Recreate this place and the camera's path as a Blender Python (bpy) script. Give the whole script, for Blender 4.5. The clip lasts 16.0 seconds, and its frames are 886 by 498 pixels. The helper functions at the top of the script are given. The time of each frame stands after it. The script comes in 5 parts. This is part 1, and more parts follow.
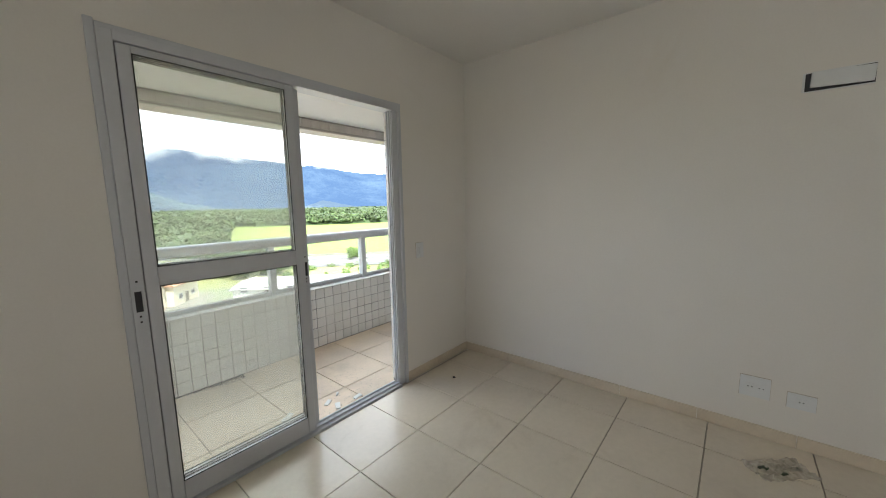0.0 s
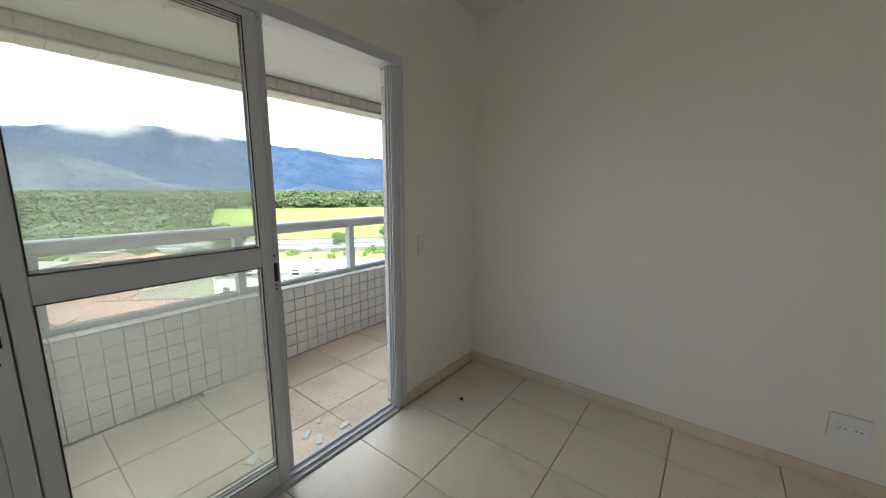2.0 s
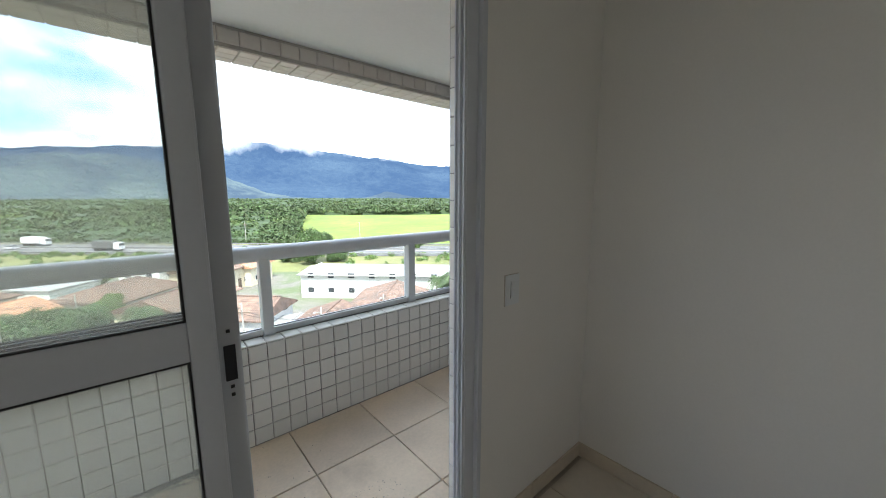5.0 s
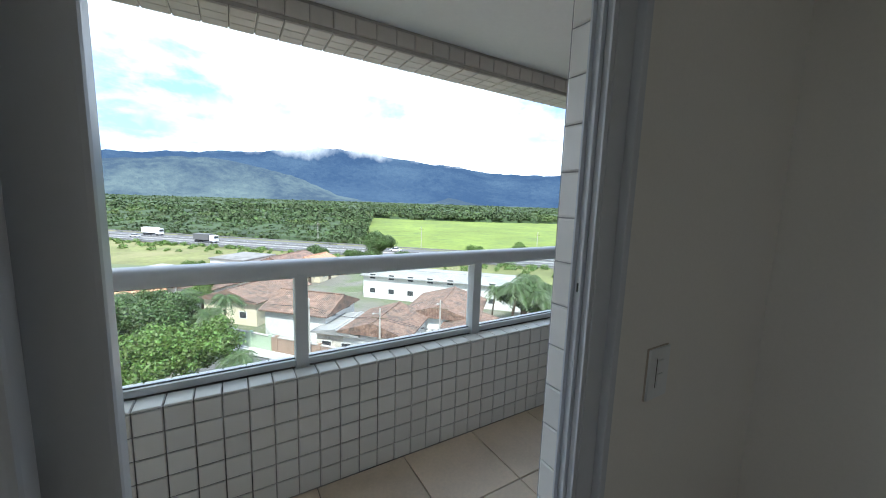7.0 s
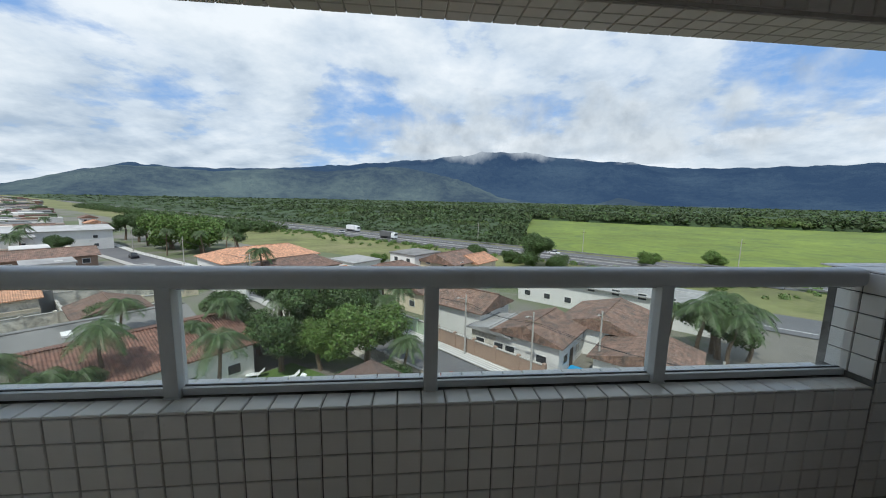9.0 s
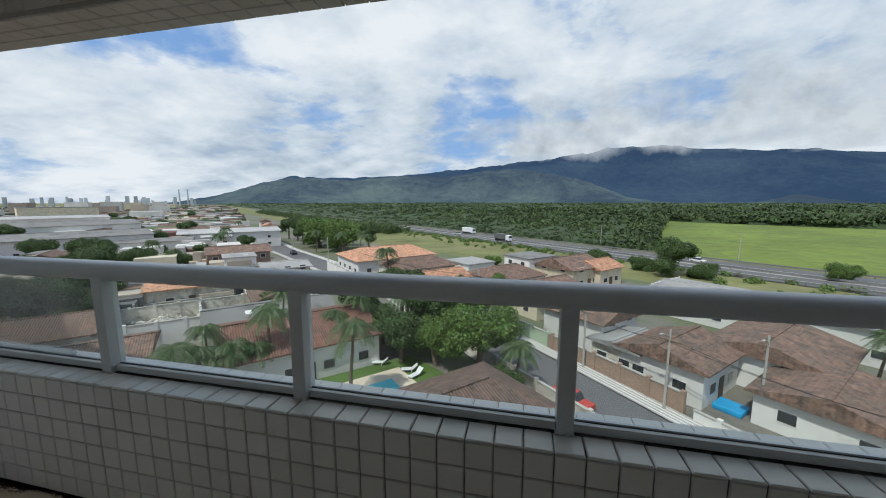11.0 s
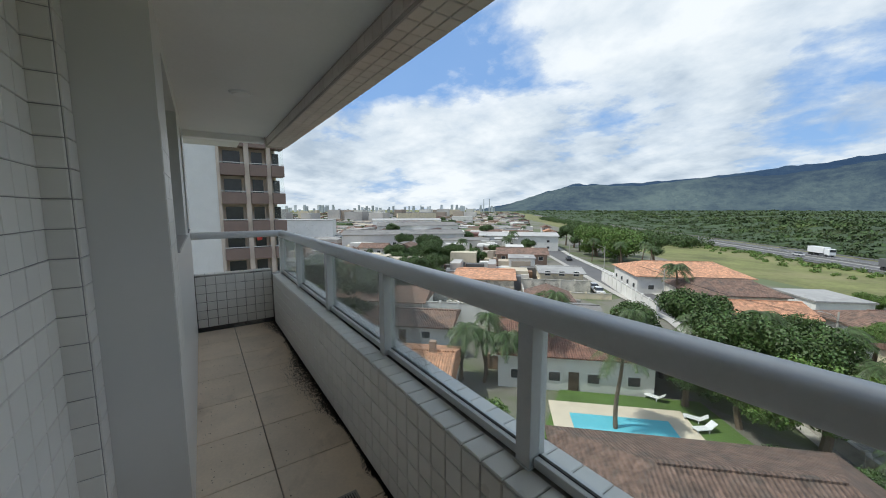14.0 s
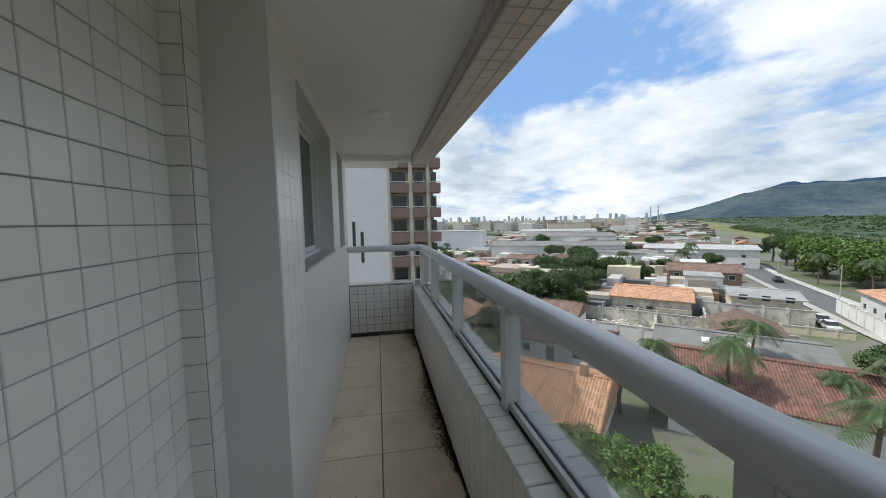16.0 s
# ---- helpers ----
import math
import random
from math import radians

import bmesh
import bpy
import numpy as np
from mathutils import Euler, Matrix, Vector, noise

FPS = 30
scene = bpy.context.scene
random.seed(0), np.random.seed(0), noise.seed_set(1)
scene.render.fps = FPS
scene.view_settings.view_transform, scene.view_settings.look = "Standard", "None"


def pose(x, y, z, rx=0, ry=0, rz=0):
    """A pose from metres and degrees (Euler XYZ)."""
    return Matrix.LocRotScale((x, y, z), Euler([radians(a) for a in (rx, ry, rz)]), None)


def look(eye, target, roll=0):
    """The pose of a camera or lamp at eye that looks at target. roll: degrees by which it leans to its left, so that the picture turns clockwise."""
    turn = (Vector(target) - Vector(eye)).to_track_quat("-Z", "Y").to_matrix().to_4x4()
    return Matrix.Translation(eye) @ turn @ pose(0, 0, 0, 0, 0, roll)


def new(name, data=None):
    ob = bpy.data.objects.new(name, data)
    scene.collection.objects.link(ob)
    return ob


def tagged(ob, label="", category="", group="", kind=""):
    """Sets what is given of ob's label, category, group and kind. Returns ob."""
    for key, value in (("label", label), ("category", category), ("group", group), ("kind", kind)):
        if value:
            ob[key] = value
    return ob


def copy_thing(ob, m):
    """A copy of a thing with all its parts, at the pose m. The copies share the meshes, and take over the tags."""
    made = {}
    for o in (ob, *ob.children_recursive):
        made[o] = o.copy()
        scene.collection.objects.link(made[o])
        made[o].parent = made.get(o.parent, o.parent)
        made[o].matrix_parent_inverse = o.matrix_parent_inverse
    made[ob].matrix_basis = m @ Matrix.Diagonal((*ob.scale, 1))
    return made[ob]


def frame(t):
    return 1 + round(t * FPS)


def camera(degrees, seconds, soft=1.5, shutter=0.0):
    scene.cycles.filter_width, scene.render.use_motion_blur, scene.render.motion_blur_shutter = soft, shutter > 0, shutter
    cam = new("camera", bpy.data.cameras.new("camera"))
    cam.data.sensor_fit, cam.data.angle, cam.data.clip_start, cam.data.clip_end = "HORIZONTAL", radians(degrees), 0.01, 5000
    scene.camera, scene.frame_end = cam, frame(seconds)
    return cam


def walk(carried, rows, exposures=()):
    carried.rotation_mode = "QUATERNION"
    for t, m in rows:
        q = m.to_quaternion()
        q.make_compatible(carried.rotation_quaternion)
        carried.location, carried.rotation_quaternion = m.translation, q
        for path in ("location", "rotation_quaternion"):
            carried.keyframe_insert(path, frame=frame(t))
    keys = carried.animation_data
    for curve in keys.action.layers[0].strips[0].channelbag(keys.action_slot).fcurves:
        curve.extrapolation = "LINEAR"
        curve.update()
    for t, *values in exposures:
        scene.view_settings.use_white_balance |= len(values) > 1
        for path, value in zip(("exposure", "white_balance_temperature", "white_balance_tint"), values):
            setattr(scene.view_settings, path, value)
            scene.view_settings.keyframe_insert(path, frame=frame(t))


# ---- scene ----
cam = camera(102.8, 16.0, soft=1.0)
PATH = [
    (0, (-2.74, -1.996, 1.445), (-1.215, -0.728, 1.188), -1.1),
    (0.5, (-2.705, -1.884, 1.432), (-1.183, -0.623, 1.13), -0.4),
    (1, (-2.611, -1.767, 1.435), (-1.073, -0.522, 1.148), 0.1),
    (1.5, (-2.504, -1.66, 1.447), (-0.953, -0.433, 1.151), 0.3),
    (2, (-2.411, -1.531, 1.435), (-0.847, -0.33, 1.102), 0.3),
    (2.5, (-2.271, -1.419, 1.465), (-0.724, -0.188, 1.16), 1.0),
    (3, (-2.131, -1.32, 1.452), (-0.635, -0.031, 1.135), -0.1),
    (3.5, (-2.042, -1.184, 1.434), (-0.545, 0.119, 1.184), 0.3),
    (3.7, (-2.013, -1.138, 1.439), (-0.523, 0.179, 1.219), -0.1),
    (5.8, (-1.628, -0.703, 1.439), (-0.464, 0.895, 1.133), 1.6),
    (6, (-1.606, -0.657, 1.439), (-0.457, 0.955, 1.153), 2.4),
    (6.5, (-1.544, -0.539, 1.444), (-0.481, 1.135, 1.184), 2.6),
    (7, (-1.496, -0.419, 1.448), (-0.474, 1.28, 1.188), 1.9),
    (7.5, (-1.445, -0.339, 1.444), (-0.552, 1.434, 1.193), 2.3),
    (8, (-1.36, -0.23, 1.448), (-0.718, 1.646, 1.188), 1.5),
    (8.5, (-1.314, -0.122, 1.437), (-0.934, 1.82, 1.146), 1.7),
    (9, (-1.315, -0.062, 1.435), (-1.117, 1.909, 1.158), 1.2),
    (9.2, (-1.316, -0.04, 1.436), (-1.173, 1.936, 1.163), 1.6),
    (11.3, (-1.389, 0.196, 1.426), (-1.968, 2.092, 1.161), -0.4),
    (11.5, (-1.397, 0.216, 1.419), (-2.092, 2.073, 1.155), -0.6),
    (12, (-1.429, 0.271, 1.433), (-2.568, 1.897, 1.196), -2.0),
    (12.5, (-1.429, 0.359, 1.426), (-2.848, 1.746, 1.173), -1.4),
    (13, (-1.421, 0.422, 1.414), (-2.959, 1.674, 1.152), -0.2),
    (13.5, (-1.469, 0.497, 1.413), (-3.044, 1.705, 1.172), -0.2),
    (14, (-1.552, 0.595, 1.42), (-3.194, 1.715, 1.193), -0.1),
    (14.5, (-1.642, 0.655, 1.424), (-3.348, 1.683, 1.24), -0.2),
    (15, (-1.709, 0.722, 1.422), (-3.468, 1.657, 1.246), -0.4),
    (15.5, (-1.797, 0.811, 1.439), (-3.679, 1.462, 1.25), -0.8),
    (16, (-1.88, 0.869, 1.448), (-3.841, 1.23, 1.291), -1.2),
]
EXPOSURES = [(0, 2.55, 6500, 9), (1.5, 2.35, 6450, 9), (3.5, 1.98, 6400, 9), (6, 1.68, 5950, 7), (7, 1.33, 5850, 6), (7.5, 1.04, 5850, 6), (8, 0.42, 6100, 6), (8.5, 0.08, 6150, 6), (9, -0.02, 6100, 6), (11.5, -0.14, 6150, 6), (12.5, 0.0, 6150, 6), (14.5, 0.06, 6250, 6), (16, 0.16, 6300, 7)]

walk(cam, [(t, look(eye, target, roll)) for t, eye, target, roll in PATH], EXPOSURES)
SHARDS = [(-1.38, 0.29, 0.035, 25), (-1.36, 0.2, 0.04, 70), (-1.19, 0.184, 0.035, 15), (-1.535, 0.25, 0.035, 100), (-1.665, 0.35, 0.05, 40), (-1.27, 0.34, 0.02, 60)]

# ---------------------------------------------------------------- light
SUN_EL, SUN_AZ = radians(58), radians(205)      # azimuth clockwise from +Y
sun_way = Vector((math.sin(SUN_AZ) * math.cos(SUN_EL), math.cos(SUN_AZ) * math.cos(SUN_EL), math.sin(SUN_EL)))
sun_data = bpy.data.lights.new("sun", "SUN")
sun_data.energy, sun_data.angle, sun_data.color = 3.2, radians(0.8), (1.0, 0.95, 0.87)
sun = new("sun", sun_data)
sun.matrix_world = look((0, 0, 60), Vector((0, 0, 60)) - sun_way)

# fill light added to brighten the room, in an unseen opening behind the walker
fill_data = bpy.data.lights.new("window_daylight", "AREA")
fill_data.shape, fill_data.size, fill_data.size_y, fill_data.energy, fill_data.color = "RECTANGLE", 1.25, 1.05, 2.4, (1.0, 0.97, 0.95)
new("window_daylight", fill_data).matrix_world = look((-4.67, -3.3, 1.55), (0, -3.0, 1.4))

world = bpy.data.worlds.new("sky")
scene.world = world
world.use_nodes = True


class Net:
    """A small helper to lay out shader nodes."""

    def __init__(self, tree):
        self.t = tree

    def n(self, kind, **kw):
        node = self.t.nodes.new(kind)
        for k, v in kw.items():
            if k == "op":
                node.operation = v
            elif k == "blend":
                node.data_type = "RGBA"
                node.blend_type = v
        return node

    def put(self, socket, value):
        if isinstance(value, bpy.types.NodeSocket):
            self.t.links.new(value, socket)
        else:
            socket.default_value = value

    def math(self, op, a, b=0.0, clamp=False):
        m = self.n("ShaderNodeMath", op=op)
        m.use_clamp = clamp
        self.put(m.inputs[0], a)
        self.put(m.inputs[1], b)
        return m.outputs[0]

    def noise(self, vec, scale, detail=4.0, rough=0.5, dist=0.0):
        m = self.n("ShaderNodeTexNoise")
        if vec is not None:
            self.put(m.inputs["Vector"], vec)
        m.inputs["Scale"].default_value = scale
        m.inputs["Detail"].default_value = detail
        m.inputs["Roughness"].default_value = rough
        m.inputs["Distortion"].default_value = dist
        return m.outputs["Fac"]

    def ramp(self, fac, stops):
        m = self.n("ShaderNodeValToRGB")
        while len(m.color_ramp.elements) < len(stops):
            m.color_ramp.elements.new(0.5)
        for e, (p, c) in zip(m.color_ramp.elements, stops):
            e.position = p
            e.color = (*c, 1) if isinstance(c, tuple) else (c, c, c, 1)
        self.put(m.inputs[0], fac)
        return m.outputs[0]

    def mix(self, fac, a, b, blend="MIX"):
        m = self.n("ShaderNodeMix", blend=blend)
        self.put(m.inputs[0], fac)
        self.put(m.inputs[6], (*a, 1) if isinstance(a, tuple) else a)
        self.put(m.inputs[7], (*b, 1) if isinstance(b, tuple) else b)
        return m.outputs[2]


# sky with broken cloud
wt = world.node_tree
W = Net(wt)
back = wt.nodes["Background"]
sky = W.n("ShaderNodeTexSky")
sky.sky_type = "NISHITA"
sky.sun_disc = False
sky.sun_elevation, sky.sun_rotation = SUN_EL, SUN_AZ
sky.air_density, sky.dust_density = 1.0, 1.2
tc = W.n("ShaderNodeTexCoord").outputs["Generated"]
sep = W.n("ShaderNodeSeparateXYZ")
wt.links.new(tc, sep.inputs[0])
zz = W.math("ADD", W.math("MAXIMUM", sep.outputs[2], 0.0), 0.25)
flat = W.n("ShaderNodeCombineXYZ")
W.put(flat.inputs[0], W.math("DIVIDE", sep.outputs[0], zz))
W.put(flat.inputs[1], W.math("DIVIDE", sep.outputs[1], zz))
flat.inputs[2].default_value = 3.7
toward_sun = W.n("ShaderNodeVectorMath", op="ADD")
W.put(toward_sun.inputs[0], flat.outputs[0])
toward_sun.inputs[1].default_value = (-0.07, -0.13, 0.05)


def density(vec):
    big = W.noise(vec, 1.1, 8.0, 0.54, 0.2)
    fine = W.noise(vec, 4.0, 8.0, 0.6, 0.1)
    return W.math("ADD", W.math("MULTIPLY", big, 0.74), W.math("MULTIPLY", fine, 0.26))


thick = density(flat.outputs[0])
relief = W.math("MULTIPLY", W.math("SUBTRACT", thick, density(toward_sun.outputs[0])), 1.7)
low = W.math("MULTIPLY", W.math("SUBTRACT", 0.30, sep.outputs[2], True), 0.36)
cover = W.math("ADD", thick, low)
mask = W.ramp(cover, [(0.42, 0.04), (0.47, 0.5), (0.505, 0.93), (0.58, 1.0)])
grey = W.noise(flat.outputs[0], 0.9, 6.0, 0.55, 0.3)
shade = W.ramp(W.math("ADD", relief, grey), [(0.22, (4.7, 5.4, 6.3)), (0.48, (7.2, 7.7, 8.3)), (0.72, (9.3, 9.4, 9.6))])
skyblue = W.mix(0.6, sky.outputs[0], (2.7, 5.0, 9.6))
W.put(back.inputs[0], W.mix(mask, skyblue, shade))
back.inputs[1].default_value = 0.1


# ---------------------------------------------------------------- materials
def mat(name, base, rough=0.6, vary=0.12, scale=3.0, fine_scale=60.0, bump=0.02, metal=0.0, rand=0.0, stain=None, stain_at=(0.6, 0.75),
        stain_scale=1.5, emit=None, island=False, rv=0.16):
    """A principled surface with two scales of variation, optional stains, and a random shift per piece."""
    m = bpy.data.materials.new(name)
    m.use_nodes = True
    N = Net(m.node_tree)
    p = m.node_tree.nodes["Principled BSDF"]
    co = N.n("ShaderNodeTexCoord").outputs["Object"]
    if rand:
        oi = N.n("ShaderNodeObjectInfo")
        add = N.n("ShaderNodeVectorMath", op="ADD")
        N.put(add.inputs[0], co)
        sc = N.n("ShaderNodeVectorMath", op="SCALE")
        N.put(sc.inputs[0], oi.outputs["Location"])
        sc.inputs["Scale"].default_value = 1.0
        N.put(add.inputs[1], sc.outputs[0])
        co = add.outputs[0]
    a = N.noise(co, scale, 5.0, 0.6)
    b = N.noise(co, fine_scale, 3.0, 0.6)
    k = N.math("ADD", N.math("MULTIPLY", a, 0.65), N.math("MULTIPLY", b, 0.35))
    lo = tuple(c * (1 - vary) for c in base)
    hi = tuple(min(1.0, c * (1 + vary)) for c in base)
    col = N.ramp(k, [(0.32, lo), (0.68, hi)])
    if stain:
        col = N.mix(N.ramp(N.noise(co, stain_scale, 6.0, 0.65, 0.6), [(stain_at[0], 0.0), (stain_at[1], 0.85)]), col, stain)
    if rand:
        v = N.math("ADD", N.math("MULTIPLY", oi.outputs["Random"], 2 * rand), 1 - rand)
        hsv = N.n("ShaderNodeHueSaturation")
        N.put(hsv.inputs["Value"], v)
        N.put(hsv.inputs["Color"], col)
        col = hsv.outputs[0]
    if island:
        gi = N.n("ShaderNodeNewGeometry").outputs["Random Per Island"]
        hsv = N.n("ShaderNodeHueSaturation")
        N.put(hsv.inputs["Value"], N.math("ADD", N.math("MULTIPLY", gi, 0.7), 0.65))
        N.put(hsv.inputs["Hue"], N.math("ADD", N.math("MULTIPLY", gi, 0.04), 0.48))
        N.put(hsv.inputs["Color"], col)
        col = hsv.outputs[0]
    N.put(p.inputs["Base Color"], col)
    N.put(p.inputs["Roughness"], N.math("ADD", N.math("MULTIPLY", a if rv < 0.1 else b, rv), rough - rv / 2, True))
    p.inputs["Metallic"].default_value = metal
    if bump:
        bn = N.n("ShaderNodeBump")
        bn.inputs["Strength"].default_value = 0.5
        bn.inputs["Distance"].default_value = bump
        N.put(bn.inputs["Height"], N.math("ADD", a, N.math("MULTIPLY", b, 0.5)))
        N.put(p.inputs["Normal"], bn.outputs[0])
    if emit:
        p.inputs["Emission Color"].default_value = (*emit[:3], 1)
        p.inputs["Emission Strength"].default_value = emit[3]
    return m


def roof_mat(name, base, moss):
    """Clay tile roofing: columns of barrel tiles down the slope, row by row, weathered and patched."""
    m = mat(name, base, 0.85, 0.42, 1.6, 9.0, 0.0, rand=0.12, stain=moss, stain_at=(0.46, 0.66), stain_scale=0.7)
    N = Net(m.node_tree)
    p = m.node_tree.nodes["Principled BSDF"]
    co = N.n("ShaderNodeTexCoord").outputs["Object"]

    def bands(axis, scale):
        wv = N.n("ShaderNodeTexWave")
        wv.bands_direction = axis
        wv.inputs["Scale"].default_value = scale
        wv.inputs["Distortion"].default_value = 0.5
        N.put(wv.inputs["Vector"], co)
        return wv.outputs["Fac"]

    cols, rows = bands("Y", 1.3), bands("X", 0.85)
    old = p.inputs["Base Color"].links[0].from_socket
    single = N.n("ShaderNodeTexVoronoi")
    single.inputs["Scale"].default_value = 3.4
    N.put(single.inputs["Vector"], co)
    one = N.n("ShaderNodeSeparateColor")
    N.put(one.inputs[0], single.outputs["Color"])
    # random tone of each tile, plus shade painted into the troughs between tiles
    tone_and_trough_shade = N.math("ADD", N.math("MULTIPLY", one.outputs[0], 0.75), N.math("ADD", N.math("MULTIPLY", cols, 0.3), N.math("MULTIPLY", rows, 0.2)))
    col = N.mix(1.0, old, N.ramp(tone_and_trough_shade, [(0.1, (0.68, 0.66, 0.64)), (0.9, (1.28, 1.25, 1.22))]), "MULTIPLY")
    pale = N.ramp(N.noise(co, 2.4, 6.0, 0.7, 0.4), [(0.62, 0.0), (0.74, 0.4)])
    N.put(p.inputs["Base Color"], N.mix(pale, col, tuple(min(1.0, 1.9 * c + 0.03) for c in base)))
    bn = N.n("ShaderNodeBump")
    bn.inputs["Strength"].default_value = 0.9
    bn.inputs["Distance"].default_value = 0.06
    N.put(bn.inputs["Height"], N.math("ADD", cols, N.math("MULTIPLY", rows, 0.5)))
    N.put(p.inputs["Normal"], bn.outputs[0])
    return m


def glass_mat(name, dust, tint=(0.96, 0.98, 0.97), smear=2.2, even=0.5):
    """Clear pane with dust and smears on it."""
    m = bpy.data.materials.new(name)
    m.use_nodes = True
    t = m.node_tree
    N = Net(t)
    t.nodes.remove(t.nodes["Principled BSDF"])
    out = t.nodes["Material Output"]
    clear = N.n("ShaderNodeBsdfTransparent")
    clear.inputs[0].default_value = (*tint, 1)
    gloss = N.n("ShaderNodeBsdfGlossy")
    gloss.inputs["Roughness"].default_value = 0.02
    lw = N.n("ShaderNodeLayerWeight")
    lw.inputs[0].default_value = 0.12
    one = N.n("ShaderNodeMixShader")
    N.put(one.inputs[0], N.math("MULTIPLY", lw.outputs["Fresnel"], 0.7))
    N.put(one.inputs[1], clear.outputs[0])
    N.put(one.inputs[2], gloss.outputs[0])
    film = N.n("ShaderNodeAddShader")
    d = N.n("ShaderNodeBsdfDiffuse")
    d.inputs[0].default_value = (0.42, 0.39, 0.35, 1)
    tr = N.n("ShaderNodeBsdfTranslucent")
    tr.inputs[0].default_value = (0.56, 0.53, 0.48, 1)
    N.put(film.inputs[0], d.outputs[0])
    N.put(film.inputs[1], tr.outputs[0])
    co = N.n("ShaderNodeTexCoord").outputs["Object"]
    k = N.ramp(N.noise(co, smear, 6.0, 0.6, 0.8), [(0.25, dust * (1 - even)), (0.75, dust * (1 + even))])
    two = N.n("ShaderNodeMixShader")
    N.put(two.inputs[0], k)
    N.put(two.inputs[1], one.outputs[0])
    N.put(two.inputs[2], film.outputs[0])
    N.put(out.inputs[0], two.outputs[0])
    return m


M_WALL = mat("wall_paint", (0.80, 0.77, 0.72), 0.85, 0.035, 0.7, 90, 0.0015, stain=(0.72, 0.66, 0.58), stain_at=(0.62, 0.95), stain_scale=0.8)
M_CEIL = mat("ceiling_paint", (0.83, 0.81, 0.78), 0.9, 0.03, 0.8, 60, 0.001)
M_BALCEIL = mat("balcony_ceiling_paint", (0.8, 0.79, 0.77), 0.85, 0.04, 1.2, 40, 0.001)
M_FLOOR = mat("glazed_floor_tile", (0.72, 0.65, 0.54), 0.22, 0.06, 2.0, 30, 0.0006, rand=0.04, stain=(0.55, 0.47, 0.37), stain_at=(0.58, 0.9), stain_scale=3)
M_GROUT = mat("grout", (0.52, 0.46, 0.385), 0.9, 0.15, 8, 60, 0.001)
M_SKIRT = mat("skirting_tile", (0.66, 0.57, 0.45), 0.4, 0.08, 4, 40, 0.0006, rand=0.05)
M_BFLOOR = mat("balcony_floor_tile", (0.76, 0.62, 0.47), 0.6, 0.12, 3.0, 55, 0.0012, rand=0.05, stain=(0.3, 0.235, 0.17), stain_at=(0.56, 0.84), stain_scale=1.3)
M_BGROUT = mat("balcony_grout", (0.27, 0.22, 0.17), 0.95, 0.3, 6, 60, 0.001)
M_TILE = mat("white_facade_tile", (0.74, 0.72, 0.68), 0.28, 0.02, 2, 30, 0.0, rand=0.04, stain=(0.58, 0.55, 0.5), stain_at=(0.62, 1.0), stain_scale=1.2, rv=0.03)
M_TGROUT = mat("facade_grout", (0.43, 0.41, 0.38), 0.95, 0.4, 1.8, 40, 0.001, stain=(0.025, 0.023, 0.02), stain_at=(0.45, 0.57), stain_scale=0.9)
M_WGROUT = mat("wall_tile_grout", (0.34, 0.335, 0.33), 0.95, 0.2, 3, 40, 0.001)
M_ALU = mat("white_painted_aluminium", (0.59, 0.605, 0.635), 0.34, 0.03, 3, 80, 0.0004)
M_RAIL = mat("grey_white_painted_rail", (0.62, 0.63, 0.63), 0.34, 0.05, 2.5, 70, 0.0005, stain=(0.5, 0.49, 0.47), stain_at=(0.6, 0.95), stain_scale=4)
M_GASKET = mat("black_rubber", (0.02, 0.02, 0.02), 0.6, 0.2, 9, 90, 0.0003)
# near-black for real black parts and for shade drawn in holes and gaps
M_DARK = mat("black_parts_and_gap_shade", (0.03, 0.03, 0.035), 0.7, 0.2, 9, 90, 0.0)
M_PLAST = mat("white_plastic", (0.76, 0.77, 0.77), 0.35, 0.03, 6, 80, 0.0002)
M_GLASS = glass_mat("dusty_door_glass", 0.16, (0.9, 0.9, 0.88), smear=0.7, even=0.1)
M_RGLASS = glass_mat("railing_glass", 0.016, smear=2.6, even=0.8)
M_WINGLASS = mat("dark_window_glass", (0.05, 0.06, 0.07), 0.08, 0.2, 2, 20, 0.0)
M_METAL = mat("drain_metal", (0.35, 0.33, 0.3), 0.45, 0.3, 9, 80, 0.0006, metal=0.8)
M_LAMP = mat("opal_lamp", (0.82, 0.82, 0.8), 0.4, 0.03, 5, 50, 0.0)

# ---------------------------------------------------------------- mesh helpers
def obj(name, bm, material, parent=None, label="", category="", group="", kind="", smooth=False):
    me = bpy.data.meshes.new(name)
    bm.to_mesh(me)
    bm.free()
    if smooth:
        for f in me.polygons:
            f.use_smooth = True
    me.materials.append(material)
    o = new(name, me)
    if parent is not None:
        o.parent = parent
    return tagged(o, label, category, group, kind)


def part(name, bm, material, parent, label="", smooth=False):
    return obj(name, bm, material, parent, label, smooth=smooth)


def thing(name, label, category, at=(0, 0, 0), turn=0.0, group="", kind=""):
    o = new(name)
    o.empty_display_size = 0.1
    o.matrix_basis = pose(*at, 0, 0, turn)
    return tagged(o, label, category, group, kind)


def add_box(bm, x0, x1, y0, y1, z0, z1, bevel=0.0):
    r = bmesh.ops.create_cube(bm, size=1.0, matrix=Matrix.LocRotScale(((x0 + x1) / 2, (y0 + y1) / 2, (z0 + z1) / 2), None, (abs(x1 - x0), abs(y1 - y0), abs(z1 - z0))))
    if bevel:
        es = list({e for v in r["verts"] for e in v.link_edges})
        bmesh.ops.bevel(bm, geom=es, offset=bevel, segments=2, affect="EDGES", profile=0.6)
    return bm


